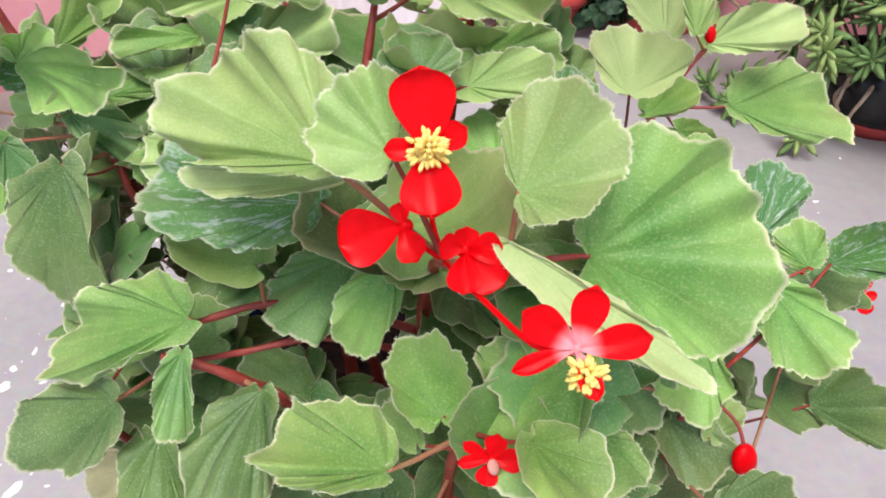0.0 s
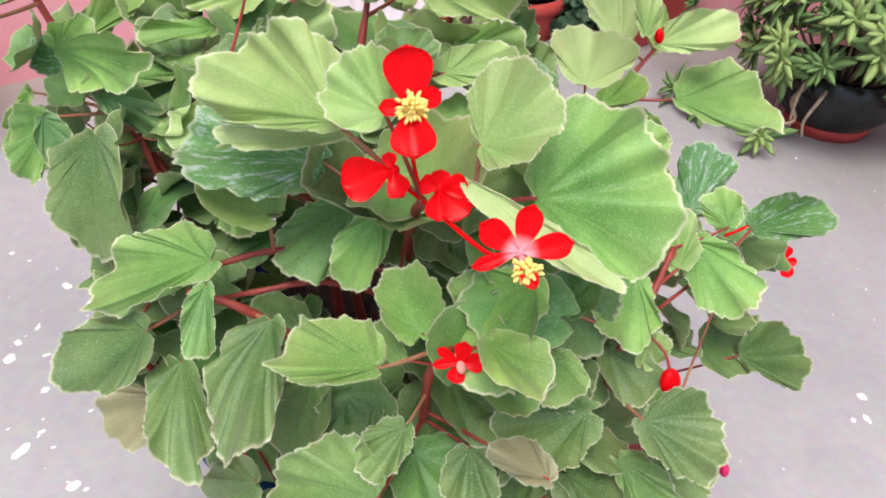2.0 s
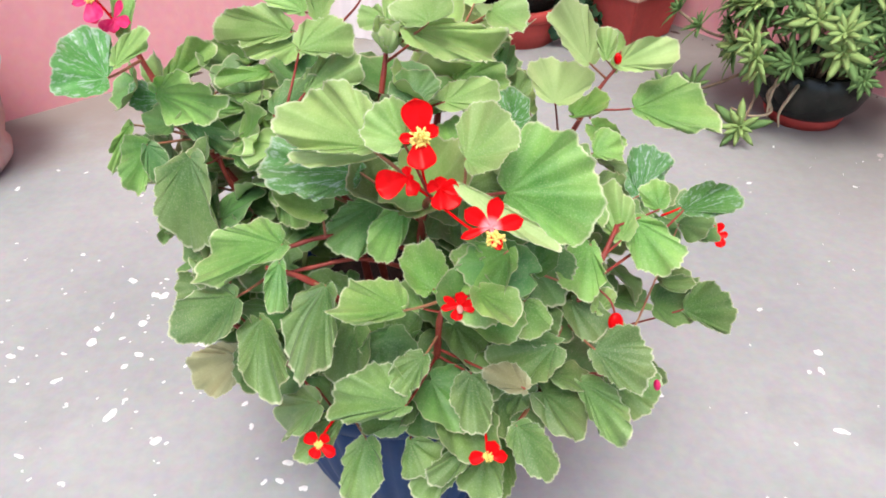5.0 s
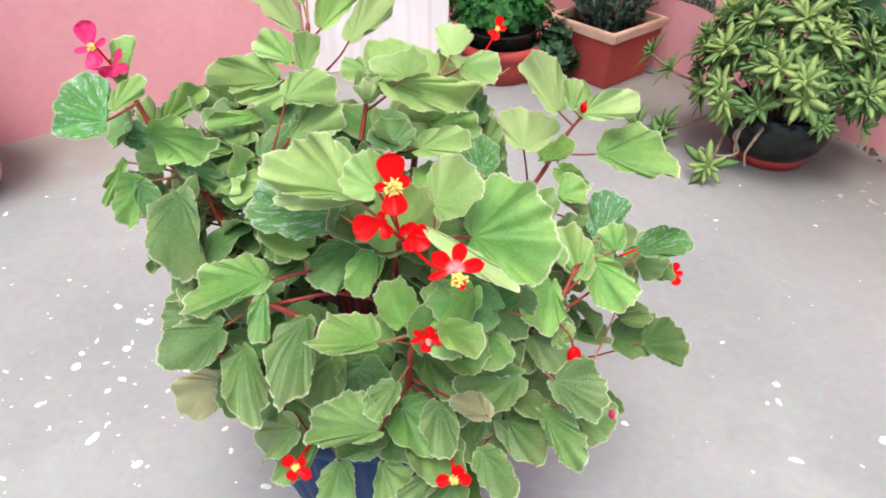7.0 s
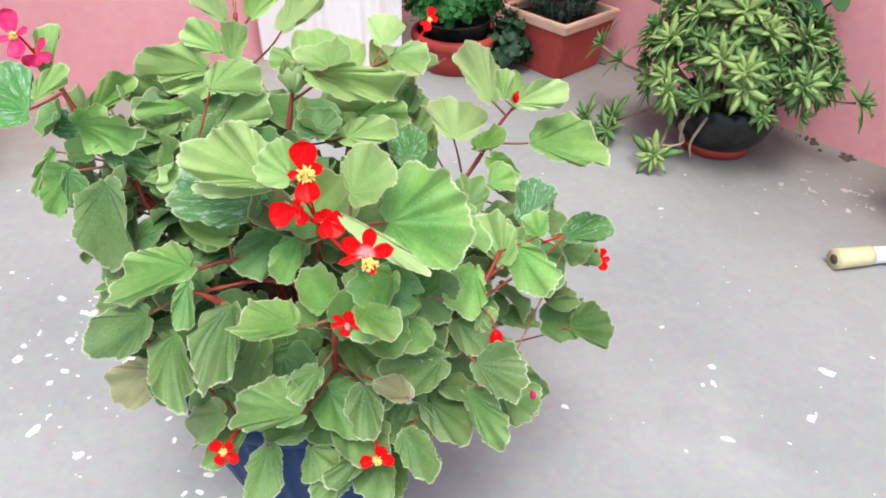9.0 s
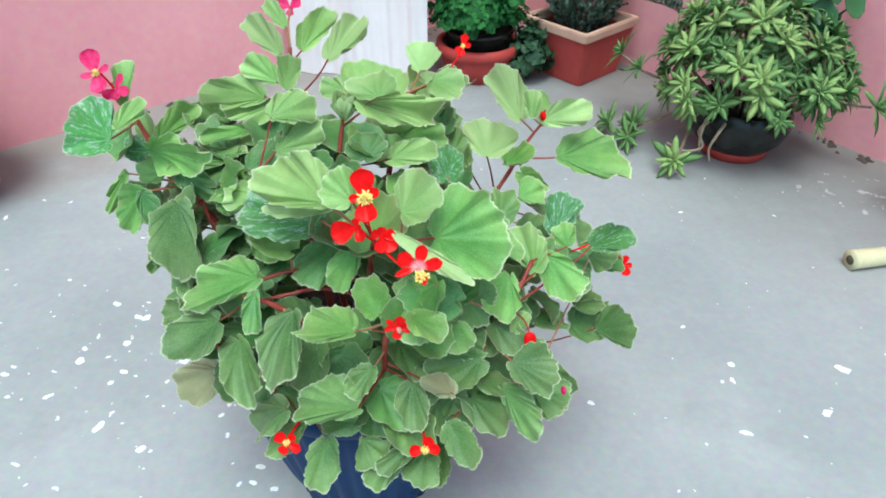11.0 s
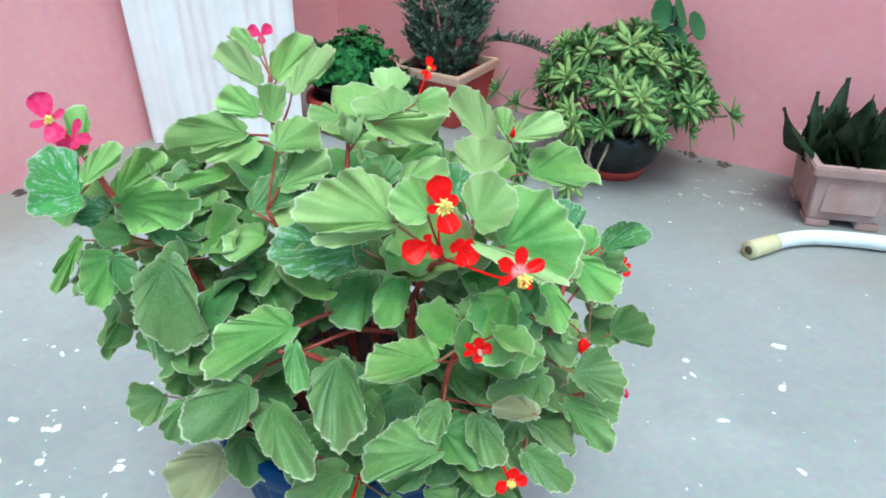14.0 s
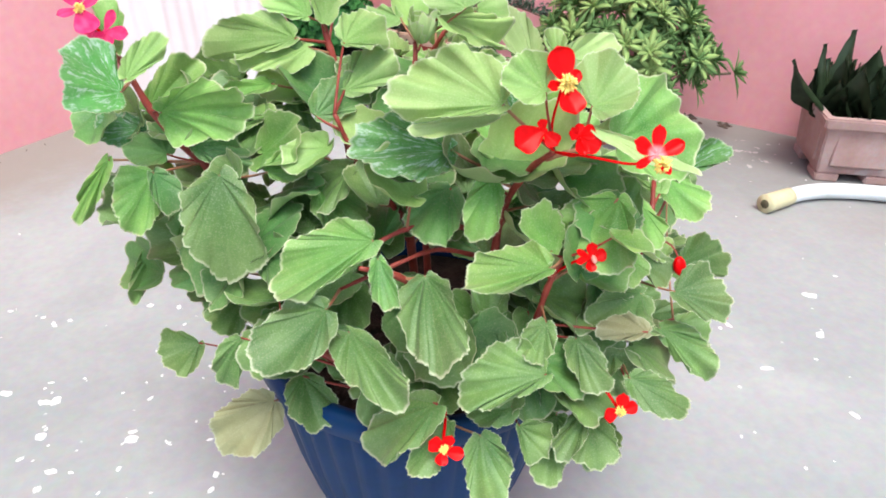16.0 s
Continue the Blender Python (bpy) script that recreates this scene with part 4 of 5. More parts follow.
leaf((-0.036, 0.207, 0.521), (-0.094, 0.222, 0.516), (0.05, -0.75, 0.66), 0.008, 0.007, 0.45, 0.5, mat=M_LEAF_PALE, slim=True, back=0.003, cup=0.1, droop=0.05, stalk=False)

# the young rosette at the top of the middle stem
for k in range(6):
    a = 2 * math.pi * k / 6 + 0.4
    out = Vector((math.cos(a), math.sin(a), 0))
    foot = Vector((-0.032, 0.357, 0.532)) + out * 0.003
    leaf(foot, foot + out * 0.014 + Vector((0, 0, 0.015 + 0.004 * (k % 3))), Vector((0, 0, 1)) - out * 0.9, 0.009, 0.008, 0.55, 0.5, plain=True, mat=M_LEAF_YOUNG_LIT, cup=0.35, roll=(0.3, 0.35), stalk=False)

# ---- the leaves within the bush and between the large ones ----
def filler(r, q, face, d, ln):
    w = ln * r.uniform(0.44, 0.6)
    leaf(q - d * ln * 0.5, q + d * ln * 0.5, face, w * r.uniform(0.8, 1.1), w * r.uniform(0.8, 1.1), r.uniform(0.3, 0.5), r.uniform(0.3, 0.5), mat=r.choice((M_LEAF, M_LEAF, M_LEAF_OLD_SHADED, M_LEAF_DARK, M_LEAF_DARK, M_LEAF_YOUNG_LIT if q.z > 0.46 else M_LEAF_OLD_SHADED)), stalk=r.random() < 0.4, bury=True)


def inner_leaves(count, gaps):
    r = random.Random(42)
    heart = Vector((-0.025, 0.31, 0.30))
    base = list(PLACED)
    taken = []
    for k in range(count + gaps * 22):
        if k < count:
            b, t, n, size = r.choice(base)
            c = b.lerp(t, 0.5)
            q = c.lerp(heart, r.uniform(0.16, 0.62)) + Vector((r.gauss(0, 0.022), r.gauss(0, 0.022), r.gauss(-0.004, 0.016)))
            ln = r.uniform(0.030, 0.05)
        else:
            # between two neighbouring blades, a little behind them
            a, c = r.choice(base), r.choice(base)
            m, m2 = a[0].lerp(a[1], 0.5), c[0].lerp(c[1], 0.5)
            if not 0.04 < (m - m2).length < 0.17:
                continue
            q = m.lerp(m2, r.uniform(0.3, 0.7)) + Vector((0, 0.7, -0.75)) * r.uniform(0.03, 0.06)
            if any((q - o).length < 0.025 for o in taken) or len(taken) > count + gaps:
                continue
            ln = r.uniform(0.036, 0.056)
        open_heart = -0.13 < q.x < 0.0 and q.y < 0.29 and 0.36 < q.z < 0.46
        open_arm = k >= count and (q.z > 0.485 or (q.x > 0.09 and q.y > 0.4) or (q.x < -0.2 and q.z > 0.48))
        if q.z < 0.285 or (q.z > 0.5 and r.random() < 0.6) or open_heart or open_arm:
            continue
        taken.append(q)
        out = (q - heart).normalized()
        face = (Vector((0, -0.4, 0.85)) + out * 0.4 + Vector((r.gauss(0, 0.35), r.gauss(0, 0.35), r.gauss(0, 0.2)))).normalized()
        d = out + Vector((r.gauss(0, 0.6), r.gauss(0, 0.6), r.gauss(-0.3, 0.4)))
        d = (d - d.dot(face) * face).normalized()
        filler(r, q, face, d, ln)


inner_leaves(130, 180)


def petal(parent, base, tip, face, width, cupped=0.15, mat=None, point=0.5):
    """One rounded petal as a part of its flower."""
    b, t, n = Vector(base), Vector(tip), Vector(face).normalized()
    ax = t - b
    L = ax.length
    y = ax / L
    n = (n - n.dot(y) * y).normalized()
    x = y.cross(n)
    bm = bmesh.new()
    uvl = bm.loops.layers.uv.new("UVMap")
    rows = []
    for i in range(13):
        v = 1 - (1 - i / 12) ** 1.7
        w = width * 0.5 * max(0.12 if i < 4 else 0.0, 1.2 * v ** 0.6 * math.sqrt(max(0.0, 1 - max(0.0, (v - 0.4) / 0.6) ** 2.0))) + width * 0.012
        row = []
        for j in range(9):
            u = j / 4 - 1
            h = cupped * width * (u * u * 0.8) + cupped * L * 0.5 * v * v - 0.02 * L * math.sin(6 * u + 3 * v)
            yy = v * L * (1 - 0.06 * u * u * v)
            row.append(bm.verts.new(b + x * (u * w) + y * yy + n * h))
        rows.append(row)
    for i, (a, c) in enumerate(zip(rows, rows[1:])):
        for j in range(8):
            g = bm.faces.new((a[j], a[j + 1], c[j + 1], c[j]))
            for lp, (du, dv) in zip(g.loops, ((0, 0), (1, 0), (1, 1), (0, 1))):
                lp[uvl].uv = ((j + du) / 8, 1 - (1 - (i + dv) / 12) ** 1.7)
    return beg_part("petal", bm, mat or M_PETAL, parent=parent)


def flower(centre, petals, face, stamens=0.0, toward=None, label="", mat=None, spread=1.0):
    """A flower: petals as (direction x, y in the flower's face, length, width); stamens: radius of the yellow tuft."""
    c, n = Vector(centre), Vector(face).normalized()
    up = Vector((0, 0, 1))
    up = (up - up.dot(n) * n).normalized()
    right = up.cross(n)
    bm = bmesh.new()
    bmesh.ops.create_icosphere(bm, subdivisions=2, radius=0.0028, matrix=Matrix.Translation(c - n * 0.002))
    ob = beg_part("flower", bm, mat or M_PETAL, label or "red begonia flower")
    for dx, dy, ln, wd in petals:
        d = (right * dx + up * dy).normalized()
        petal(ob, c + d * 0.001, c + d * ln + n * ln * 0.12, n, wd, 0.14, mat)
    if stamens:
        bm = bmesh.new()
        r = random.Random(int(abs(centre[0]) * 1e4))
        s = c + n * stamens * 0.5 + (Vector(toward) if toward else Vector((0, 0, 0)))
        for _ in range(95):
            o = Vector((r.gauss(0, 1), r.gauss(0, 1), r.gauss(0, 1))).normalized() * stamens * r.uniform(0.35, 1.0)
            o -= n * min(0, o.dot(n)) * 0.8
            m = Matrix.Translation(s + o) @ o.to_track_quat("Z", "Y").to_matrix().to_4x4() @ Matrix.Diagonal((0.7, 0.7, 1.5, 1))
            bmesh.ops.create_icosphere(bm, subdivisions=1, radius=stamens * 0.21, matrix=m)
        beg_part("stamen_tuft", bm, M_STAMEN, "tuft of yellow stamens", parent=ob)
    return ob


def flower_stalk(points, r=0.0011, mat=None):
    ln = smooth_line(points, 5)
    beg_part("flower_stalk", tube(ln, [r] * len(ln), 6), mat or M_PETAL)


def bud(centre, direction, r, mat=None):
    bm = bmesh.new()
    d = Vector(direction).normalized()
    bmesh.ops.create_uvsphere(bm, u_segments=14, v_segments=9, radius=r, matrix=Matrix.Translation(centre) @ d.to_track_quat("Z", "Y").to_matrix().to_4x4() @ Matrix.Diagonal((0.85, 0.6, 1.15, 1)))
    beg_part("flower_bud", bm, mat or M_PETAL, "round red flower bud")


VIEW = (-0.05, -0.62, 0.42)
flower((-0.004, 0.180, 0.550), [(-0.15, 1, 0.024, 0.0225), (0.1, -1, 0.0205, 0.021), (-1, -0.05, 0.0135, 0.008), (1, 0.6, 0.013, 0.010)], VIEW, 0.006)
flower((0.036, 0.132, 0.517), [(-0.85, 0.55, 0.0185, 0.0125), (0.22, 1, 0.0185, 0.0115), (1, 0.25, 0.020, 0.0115), (-1, -0.38, 0.019, 0.0065), (0.45, -1, 0.0150, 0.0075)], VIEW, 0.0058, toward=(0.003, -0.002, -0.007), mat=M_PETAL_EYE)
flower((-0.013, 0.184, 0.519), [(-0.95, -0.5, 0.0225, 0.0225), (0.6, -0.7, 0.013, 0.013), (-0.2, 0.6, 0.008, 0.008)], (-0.25, -0.6, 0.4))
flower((0.007, 0.174, 0.517), [(-0.1, -1, 0.014, 0.013), (0.75, -0.75, 0.0165, 0.017), (1, 0.1, 0.012, 0.012), (-0.9, 0.3, 0.009, 0.010), (0.1, 1, 0.008, 0.009)], (0.05, -0.6, 0.35))
flower((0.018, 0.157, 0.431), [(0.2, 1, 0.011, 0.010), (0.9, 0.1, 0.012, 0.011), (-0.8, 0.5, 0.013, 0.006), (-1, -0.1, 0.013, 0.006), (-0.2, -0.9, 0.010, 0.010)], VIEW, label="half-open red begonia flower with pale seed wing")
bud((0.0185, 0.153, 0.432), (0.25, -0.3, -0.6), 0.0028, M_PETAL_PALE)
flower((0.277, 0.348, 0.341), [(0.2, 0.9, 0.012, 0.010), (-0.9, 0.2, 0.012, 0.008), (0.3, -1, 0.014, 0.012), (0.9, -0.1, 0.010, 0.008)], VIEW)
flower((-0.094, 0.146, 0.296), [(-0.7, 0.6, 0.014, 0.014), (0.8, -0.4, 0.016, 0.012), (-0.4, -0.9, 0.012, 0.012), (0.5, 0.6, 0.012, 0.010)], VIEW, 0.0035)
flower((0.038, 0.120, 0.312), [(-0.9, -0.1, 0.015, 0.013), (0.3, 0.8, 0.014, 0.013), (1, 0.1, 0.015, 0.012)], VIEW, 0.0038)
flower((-0.281, 0.398, 0.566), [(-0.3, 1, 0.025, 0.024), (0.3, -1, 0.022, 0.021), (-1, -0.3, 0.016, 0.008), (0.9, 0.5, 0.016, 0.008)], VIEW, 0.004, mat=M_PETAL_PINK, label="pink-red begonia flower")
flower((-0.268, 0.40, 0.548), [(0.5, 0.9, 0.018, 0.009), (0.95, -0.2, 0.017, 0.013), (-0.6, -0.5, 0.015, 0.013), (0.1, -0.9, 0.012, 0.012)], VIEW, mat=M_PETAL_PINK, label="pink-red begonia flower")
flower((0.098, 0.536, 0.535), [(0.2, 1, 0.015, 0.011), (-0.2, -0.8, 0.014, 0.011), (0.8, 0.1, 0.010, 0.008), (-0.9, -0.5, 0.012, 0.006)], VIEW, 0.003)
flower((-0.093, 0.478, 0.603), [(-0.8, 0.4, 0.014, 0.016), (0.7, 0.5, 0.014, 0.014), (0, -1, 0.010, 0.010)], VIEW, mat=M_PETAL_PINK, label="pink-red begonia flower")
bud((0.143, 0.20, 0.369), (0.1, -0.4, -0.9), 0.0075)
bud((0.198, 0.507, 0.455), (0.1, -0.3, -0.9), 0.0055)
bud((0.174, 0.168, 0.331), (0.1, 0, -1), 0.0045, M_PETAL_PINK)
flower_stalk([(0.0, 0.19, 0.5), (-0.004, 0.19, 0.52), (-0.004, 0.184, 0.545)], 0.001)
flower_stalk([(0.0, 0.19, 0.5), (-0.01, 0.188, 0.51), (-0.018, 0.19, 0.514)], 0.001)
flower_stalk([(0.0, 0.19, 0.5), (0.012, 0.165, 0.505), (0.026, 0.142, 0.508), (0.036, 0.134, 0.513)], 0.001)
flower_stalk([(0.0, 0.19, 0.5), (0.008, 0.18, 0.5), (0.012, 0.17, 0.506)], 0.001)
flower_stalk([(0.004, 0.185, 0.40), (0.012, 0.17, 0.42), (0.018, 0.16, 0.43)], 0.001)
flower_stalk([(0.2, 0.30, 0.40), (0.245, 0.335, 0.385), (0.277, 0.35, 0.343)], 0.0011)
flower_stalk([(-0.07, 0.20, 0.29), (-0.085, 0.165, 0.30), (-0.094, 0.148, 0.297)], 0.0012)
flower_stalk([(0.02, 0.19, 0.31), (0.035, 0.145, 0.318), (0.038, 0.122, 0.313)], 0.0012)
flower_stalk([(-0.262, 0.405, 0.525), (-0.272, 0.405, 0.548), (-0.282, 0.405, 0.566)], 0.0012)
stem([(0.03, 0.46, 0.51), (0.055, 0.49, 0.508), (0.08, 0.517, 0.512)], 0.003, 0.0018, M_STEM_PALE)
flower_stalk([(0.08, 0.517, 0.512), (0.09, 0.53, 0.522), (0.097, 0.537, 0.533)], 0.001)
flower_stalk([(-0.092, 0.437, 0.575), (-0.094, 0.458, 0.592), (-0.093, 0.478, 0.602)], 0.0012, M_STEM_PALE)
flower_stalk([(0.125, 0.225, 0.39), (0.138, 0.21, 0.385), (0.143, 0.201, 0.373)], 0.0009, M_STEM)
flower_stalk([(0.2, 0.51, 0.447), (0.2, 0.508, 0.462), (0.198, 0.507, 0.458)], 0.0009, M_STEM)


# ---- the white cloth that hangs in front of the corner ----
def curtain():
    ob = thing("curtain", (-0.13, 1.72, 0), "white pleated cloth curtain hanging down to the floor", "curtain")
    bm = bmesh.new()
    a, b = Vector((-0.187, 0.035, 0)), Vector((0.212, -0.09, 0))
    n, m = 120, 30
    side = (b - a).normalized().cross(Vector((0, 0, 1)))
    for layer in (0.0, 0.003):
        grid = []
        for k in range(m + 1):
            z = 0.002 + 2.2 * k / m
            row = []
            for i in range(n + 1):
                u = i / n
                deep = 0.007 * math.sin(u * 42 + 1.1 * math.sin(z * 3 + 9 * u)) * (0.5 + 0.5 * math.sin(u * 7 + 1)) + 0.012 * math.sin(u * 15 + z * 1.5) + 0.003 * math.sin(u * 77 + z * 4)
                p = a.lerp(b, u) * (1.0 + 0.03 * z) + side * (deep * (0.7 + 0.4 * z) + layer)
                row.append(bm.verts.new((p.x, p.y, z)))
            grid.append(row)
        for r0, r1 in zip(grid, grid[1:]):
            for i in range(n):
                bm.faces.new((r0[i], r0[i + 1], r1[i + 1], r1[i]))
    part("cloth", bm, M_CLOTH, ob)


curtain()


# ---- square terracotta planter with a conifer ----
def square_ring(h0, z0, h1, z1, t):
    """A square wall of thickness t whose outer half width goes from h0 to h1."""
    bm = bmesh.new()
    rings = []
    for h, z in ((h0, z0), (h1, z1), (h1 - t, z1), (h0 - t, z0)):
        rings.append([bm.verts.new((sx * h, sy * h, z)) for sx, sy in ((-1, -1), (1, -1), (1, 1), (-1, 1))])
    for q in range(4):
        a, b = rings[q], rings[(q + 1) % 4]
        for i in range(4):
            j = (i + 1) % 4
            bm.faces.new((a[i], a[j], b[j], b[i]))
    bmesh.ops.bevel(bm, geom=bm.edges[:], offset=0.003, segments=2, affect="EDGES")
    return bm


planter = thing("square_planter", Matrix.Translation((0.528, 1.722, 0)) @ Matrix.Rotation(radians(39), 4, "Z"), "square terracotta-red planter with a cream rim", "planter")
part("body", square_ring(0.088, 0.0, 0.112, 0.142, 0.01), M_TERRA, planter, smooth=False)
part("base", box(-0.086, -0.086, 0.004, 0.086, 0.086, 0.012), M_TERRA, planter, smooth=False)
part("rim", square_ring(0.119, 0.140, 0.121, 0.166, 0.018), M_RIM, planter, "cream band round the top", smooth=False)
part("soil", box(-0.1, -0.1, 0.110, 0.1, 0.1, 0.128), M_SOIL, planter, "dark soil", smooth=False)


def spray(bm, origin, direction, length, rad, r, leaves=26, leaf_len=0.012):
    """A feathery conifer spray: a thin twig set with small flat scales."""
    d = Vector(direction).normalized()
    s = d.cross(Vector((r.uniform(-1, 1), r.uniform(-1, 1), 0.4))).normalized()
    t = d.cross(s)
    for i in range(leaves):
        f = (i + 0.5) / leaves
        p = Vector(origin) + d * length * f + Vector((0, 0, -0.10 * length * f * f))
        a = r.uniform(0, 6.28)
        o = (s * math.cos(a) + t * math.sin(a) * 0.45 + d * 0.9).normalized()
        w = d.cross(o).normalized() * leaf_len * 0.28
        q = p + o * leaf_len * (1.1 - 0.6 * f)
        m = p.lerp(q, 0.5)
        v = [bm.verts.new(c) for c in (p, m + w, q, m - w)]
        bm.faces.new(v)


def conifer(x, y, z):
    ob = thing("conifer", (x, y, z), "dense dark green dwarf conifer growing in the square planter", "plant")
    r = random.Random(21)
    part("trunk", tube([(0, 0, -0.01), (0.004, 0.002, 0.06), (0.0, 0.0, 0.2)], [0.012, 0.009, 0.004], 8), M_TWIG, ob)
    bm = bmesh.new()
    for _ in range(900):
        a, h = r.uniform(0, 6.28), r.uniform(0.0, 1.0) ** 0.8
        rad = (0.035 + 0.075 * math.sin(math.pi * min(1, 0.15 + h * 0.75))) * r.uniform(0.45, 1.0)
        o = Vector((rad * math.cos(a), rad * math.sin(a), 0.004 + 0.34 * h))
        spray(bm, o, (math.cos(a) * 0.6, math.sin(a) * 0.6, r.uniform(0.4, 1.5)), r.uniform(0.035, 0.07), 0, r, 16, 0.015)
    part("foliage", bm, M_CONIFER, ob, smooth=False)
    # a long arching side branch
    line = smooth_line([(0.03, -0.02, 0.07), (0.12, -0.06, 0.105), (0.20, -0.11, 0.10), (0.27, -0.17, 0.075)], 6)
    part("branch", tube(line, [0.0035 - 0.002 * i / len(line) for i in range(len(line))], 6), M_TWIG, ob)
    bm = bmesh.new()
    for i in range(60):
        p = line[int(r.uniform(0.3, 1) * (len(line) - 1))]
        spray(bm, p, (r.uniform(-0.3, 0.8), r.uniform(-0.8, 0.3), r.uniform(0.1, 1.0)), r.uniform(0.02, 0.05), 0, r, 12, 0.012)
    part("branch_foliage", bm, M_CONIFER, ob, smooth=False)


conifer(0.528, 1.722, 0.128)


# ---- red clay pot with a curly green plant, half behind the curtain ----
rpot = thing("clay_pot", (0.235, 1.72, 0), "red painted clay pot with a thick rolled rim", "pot")
part("body", lathe([(0.112, 0.075), (0.110, 0.05), (0.098, 0.0), (0.0001, 0.0)], 48), M_TERRA_RED, rpot)
part("rim", lathe([(0.108, 0.07), (0.122, 0.073), (0.126, 0.085), (0.124, 0.1), (0.114, 0.104), (0.108, 0.1), (0.108, 0.07)], 48), M_TERRA_RED, rpot)
part("soil", disc(0.109, 0.094, 32, 0.004), M_SOIL, rpot, "dark soil")


inner = thing("nursery_pot", (0.235, 1.72, 0.095), "black plastic nursery pot set inside the red pot", "pot")
part("shell", lathe([(0.0001, 0.0), (0.095, 0.0), (0.101, 0.038), (0.105, 0.042), (0.102, 0.047), (0.096, 0.044), (0.095, 0.036)], 40), M_DARK, inner)
part("soil", disc(0.0955, 0.036, 24, 0.003), M_SOIL, inner, "dark soil")


def ruffled_bush(name, x, y, z, label, mat, rx, rz, count, size, seed):
    ob = thing(name, (x, y, z), label, "plant")
    r = random.Random(seed)
    for _ in range(7):
        a = r.uniform(0, 6.28)
        part("stem", tube(smooth_line([(0, 0, -0.006), (0.4 * rx * math.cos(a), 0.4 * rx * math.sin(a), rz * 0.4), (0.7 * rx * math.cos(a), 0.7 * rx * math.sin(a), rz * 0.8)], 4), [0.003] * 9, 6), M_VINE, ob)
    bm = bmesh.new()
    for _ in range(count):
        a, e = r.uniform(0, 6.28), math.asin(r.uniform(-0.25, 1))
        q = r.uniform(0.6, 1.0)
        q *= 0.86 + 0.34 * math.sin(3 * a + seed) * math.cos(2.3 * e + 2 * a)
        c = Vector((rx * q * math.cos(a) * math.cos(e), rx * q * math.sin(a) * math.cos(e), rz * (0.35 + 0.65 * q * math.sin(e))))
        n = (Vector((math.cos(a) * math.cos(e), math.sin(a) * math.cos(e), math.sin(e) + 0.4)) + Vector((r.uniform(-0.5, 0.5), r.uniform(-0.5, 0.5), r.uniform(-0.5, 0.5)))).normalized()
        s = n.orthogonal().normalized()
        t = n.cross(s)
        ph = r.uniform(0, 6)
        sz = size * r.uniform(0.6, 1.2)
        mid = bm.verts.new(c - n * sz * 0.25)
        ring = [bm.verts.new(c + sz * (s * math.cos(k * 0.6283) + t * math.sin(k * 0.6283)) * (1 + 0.2 * math.sin(3 * k + ph)) + n * sz * 0.3 * math.sin(k * 1.9 + ph)) for k in range(10)]
        for k in range(10):
            bm.faces.new((mid, ring[k], ring[(k + 1) % 10]))
    part("foliage", bm, mat, ob)
    return ob


ruffled_bush("curly_plant", 0.235, 1.72, 0.135, "low dense bright green curly-leaved plant in the red pot", M_PARSLEY, 0.145, 0.14, 1300, 0.0115, 4)
vine = ruffled_bush("trailing_vine", 0.375, 1.665, 0.0, "dull green vine trailing down between two pots", M_VINE, 0.065, 0.19, 150, 0.017, 9)


# ---- dark glazed bowl with a rosette succulent, on a red saucer ----
BOWL = Vector((0.822, 1.222, 0))
saucer = thing("saucer", BOWL, "round red clay saucer under the glazed bowl", "saucer")
part("dish", lathe([(0.0001, 0.008), (0.070, 0.008), (0.078, 0.026), (0.084, 0.027), (0.086, 0.022), (0.078, 0.0), (0.0001, 0.0)], 48), M_TERRA_RED, saucer)
bowl = thing("bowl_pot", BOWL + Vector((0, 0, 0.009)), "dark glazed round bowl planter standing in a red saucer", "pot")
part("body", lathe([(0.0001, 0.0), (0.066, 0.0), (0.082, 0.012), (0.106, 0.04), (0.117, 0.07), (0.116, 0.098), (0.108, 0.118), (0.104, 0.122), (0.099, 0.118), (0.106, 0.094), (0.1, 0.088)], 64), M_DARK, bowl)
part("soil", disc(0.104, 0.1, 32, 0.004), M_SOIL, bowl, "dark soil")


def succulent_leaf_mesh():
    """One thick pointed leaf along x, a unit long."""
    bm = bmesh.new()
    rows = []
    for u, ww in ((0.02, 0.55), (0.42, 1.0), (0.75, 0.72)):
        w, h = 0.15 * ww, 0.035 * ww
        z = -0.12 * u * u
        rows.append([bm.verts.new((u, w, z)), bm.verts.new((u, 0, z + h * 0.7)), bm.verts.new((u, -w, z)), bm.verts.new((u, 0, z - h))])
    tip = bm.verts.new((1, 0, -0.16))
    for p, q in zip(rows, rows[1:]):
        for k in range(4):
            bm.faces.new((p[k], p[(k + 1) % 4], q[(k + 1) % 4], q[k]))
    for k in range(4):
        bm.faces.new((rows[-1][k], rows[-1][(k + 1) % 4], tip))
    bmesh.ops.recalc_face_normals(bm, faces=bm.faces)
    me = bpy.data.meshes.new("leaf")
    bm.to_mesh(me)
    bm.free()
    me.polygons.foreach_set("use_smooth", [True] * len(me.polygons))
    return me


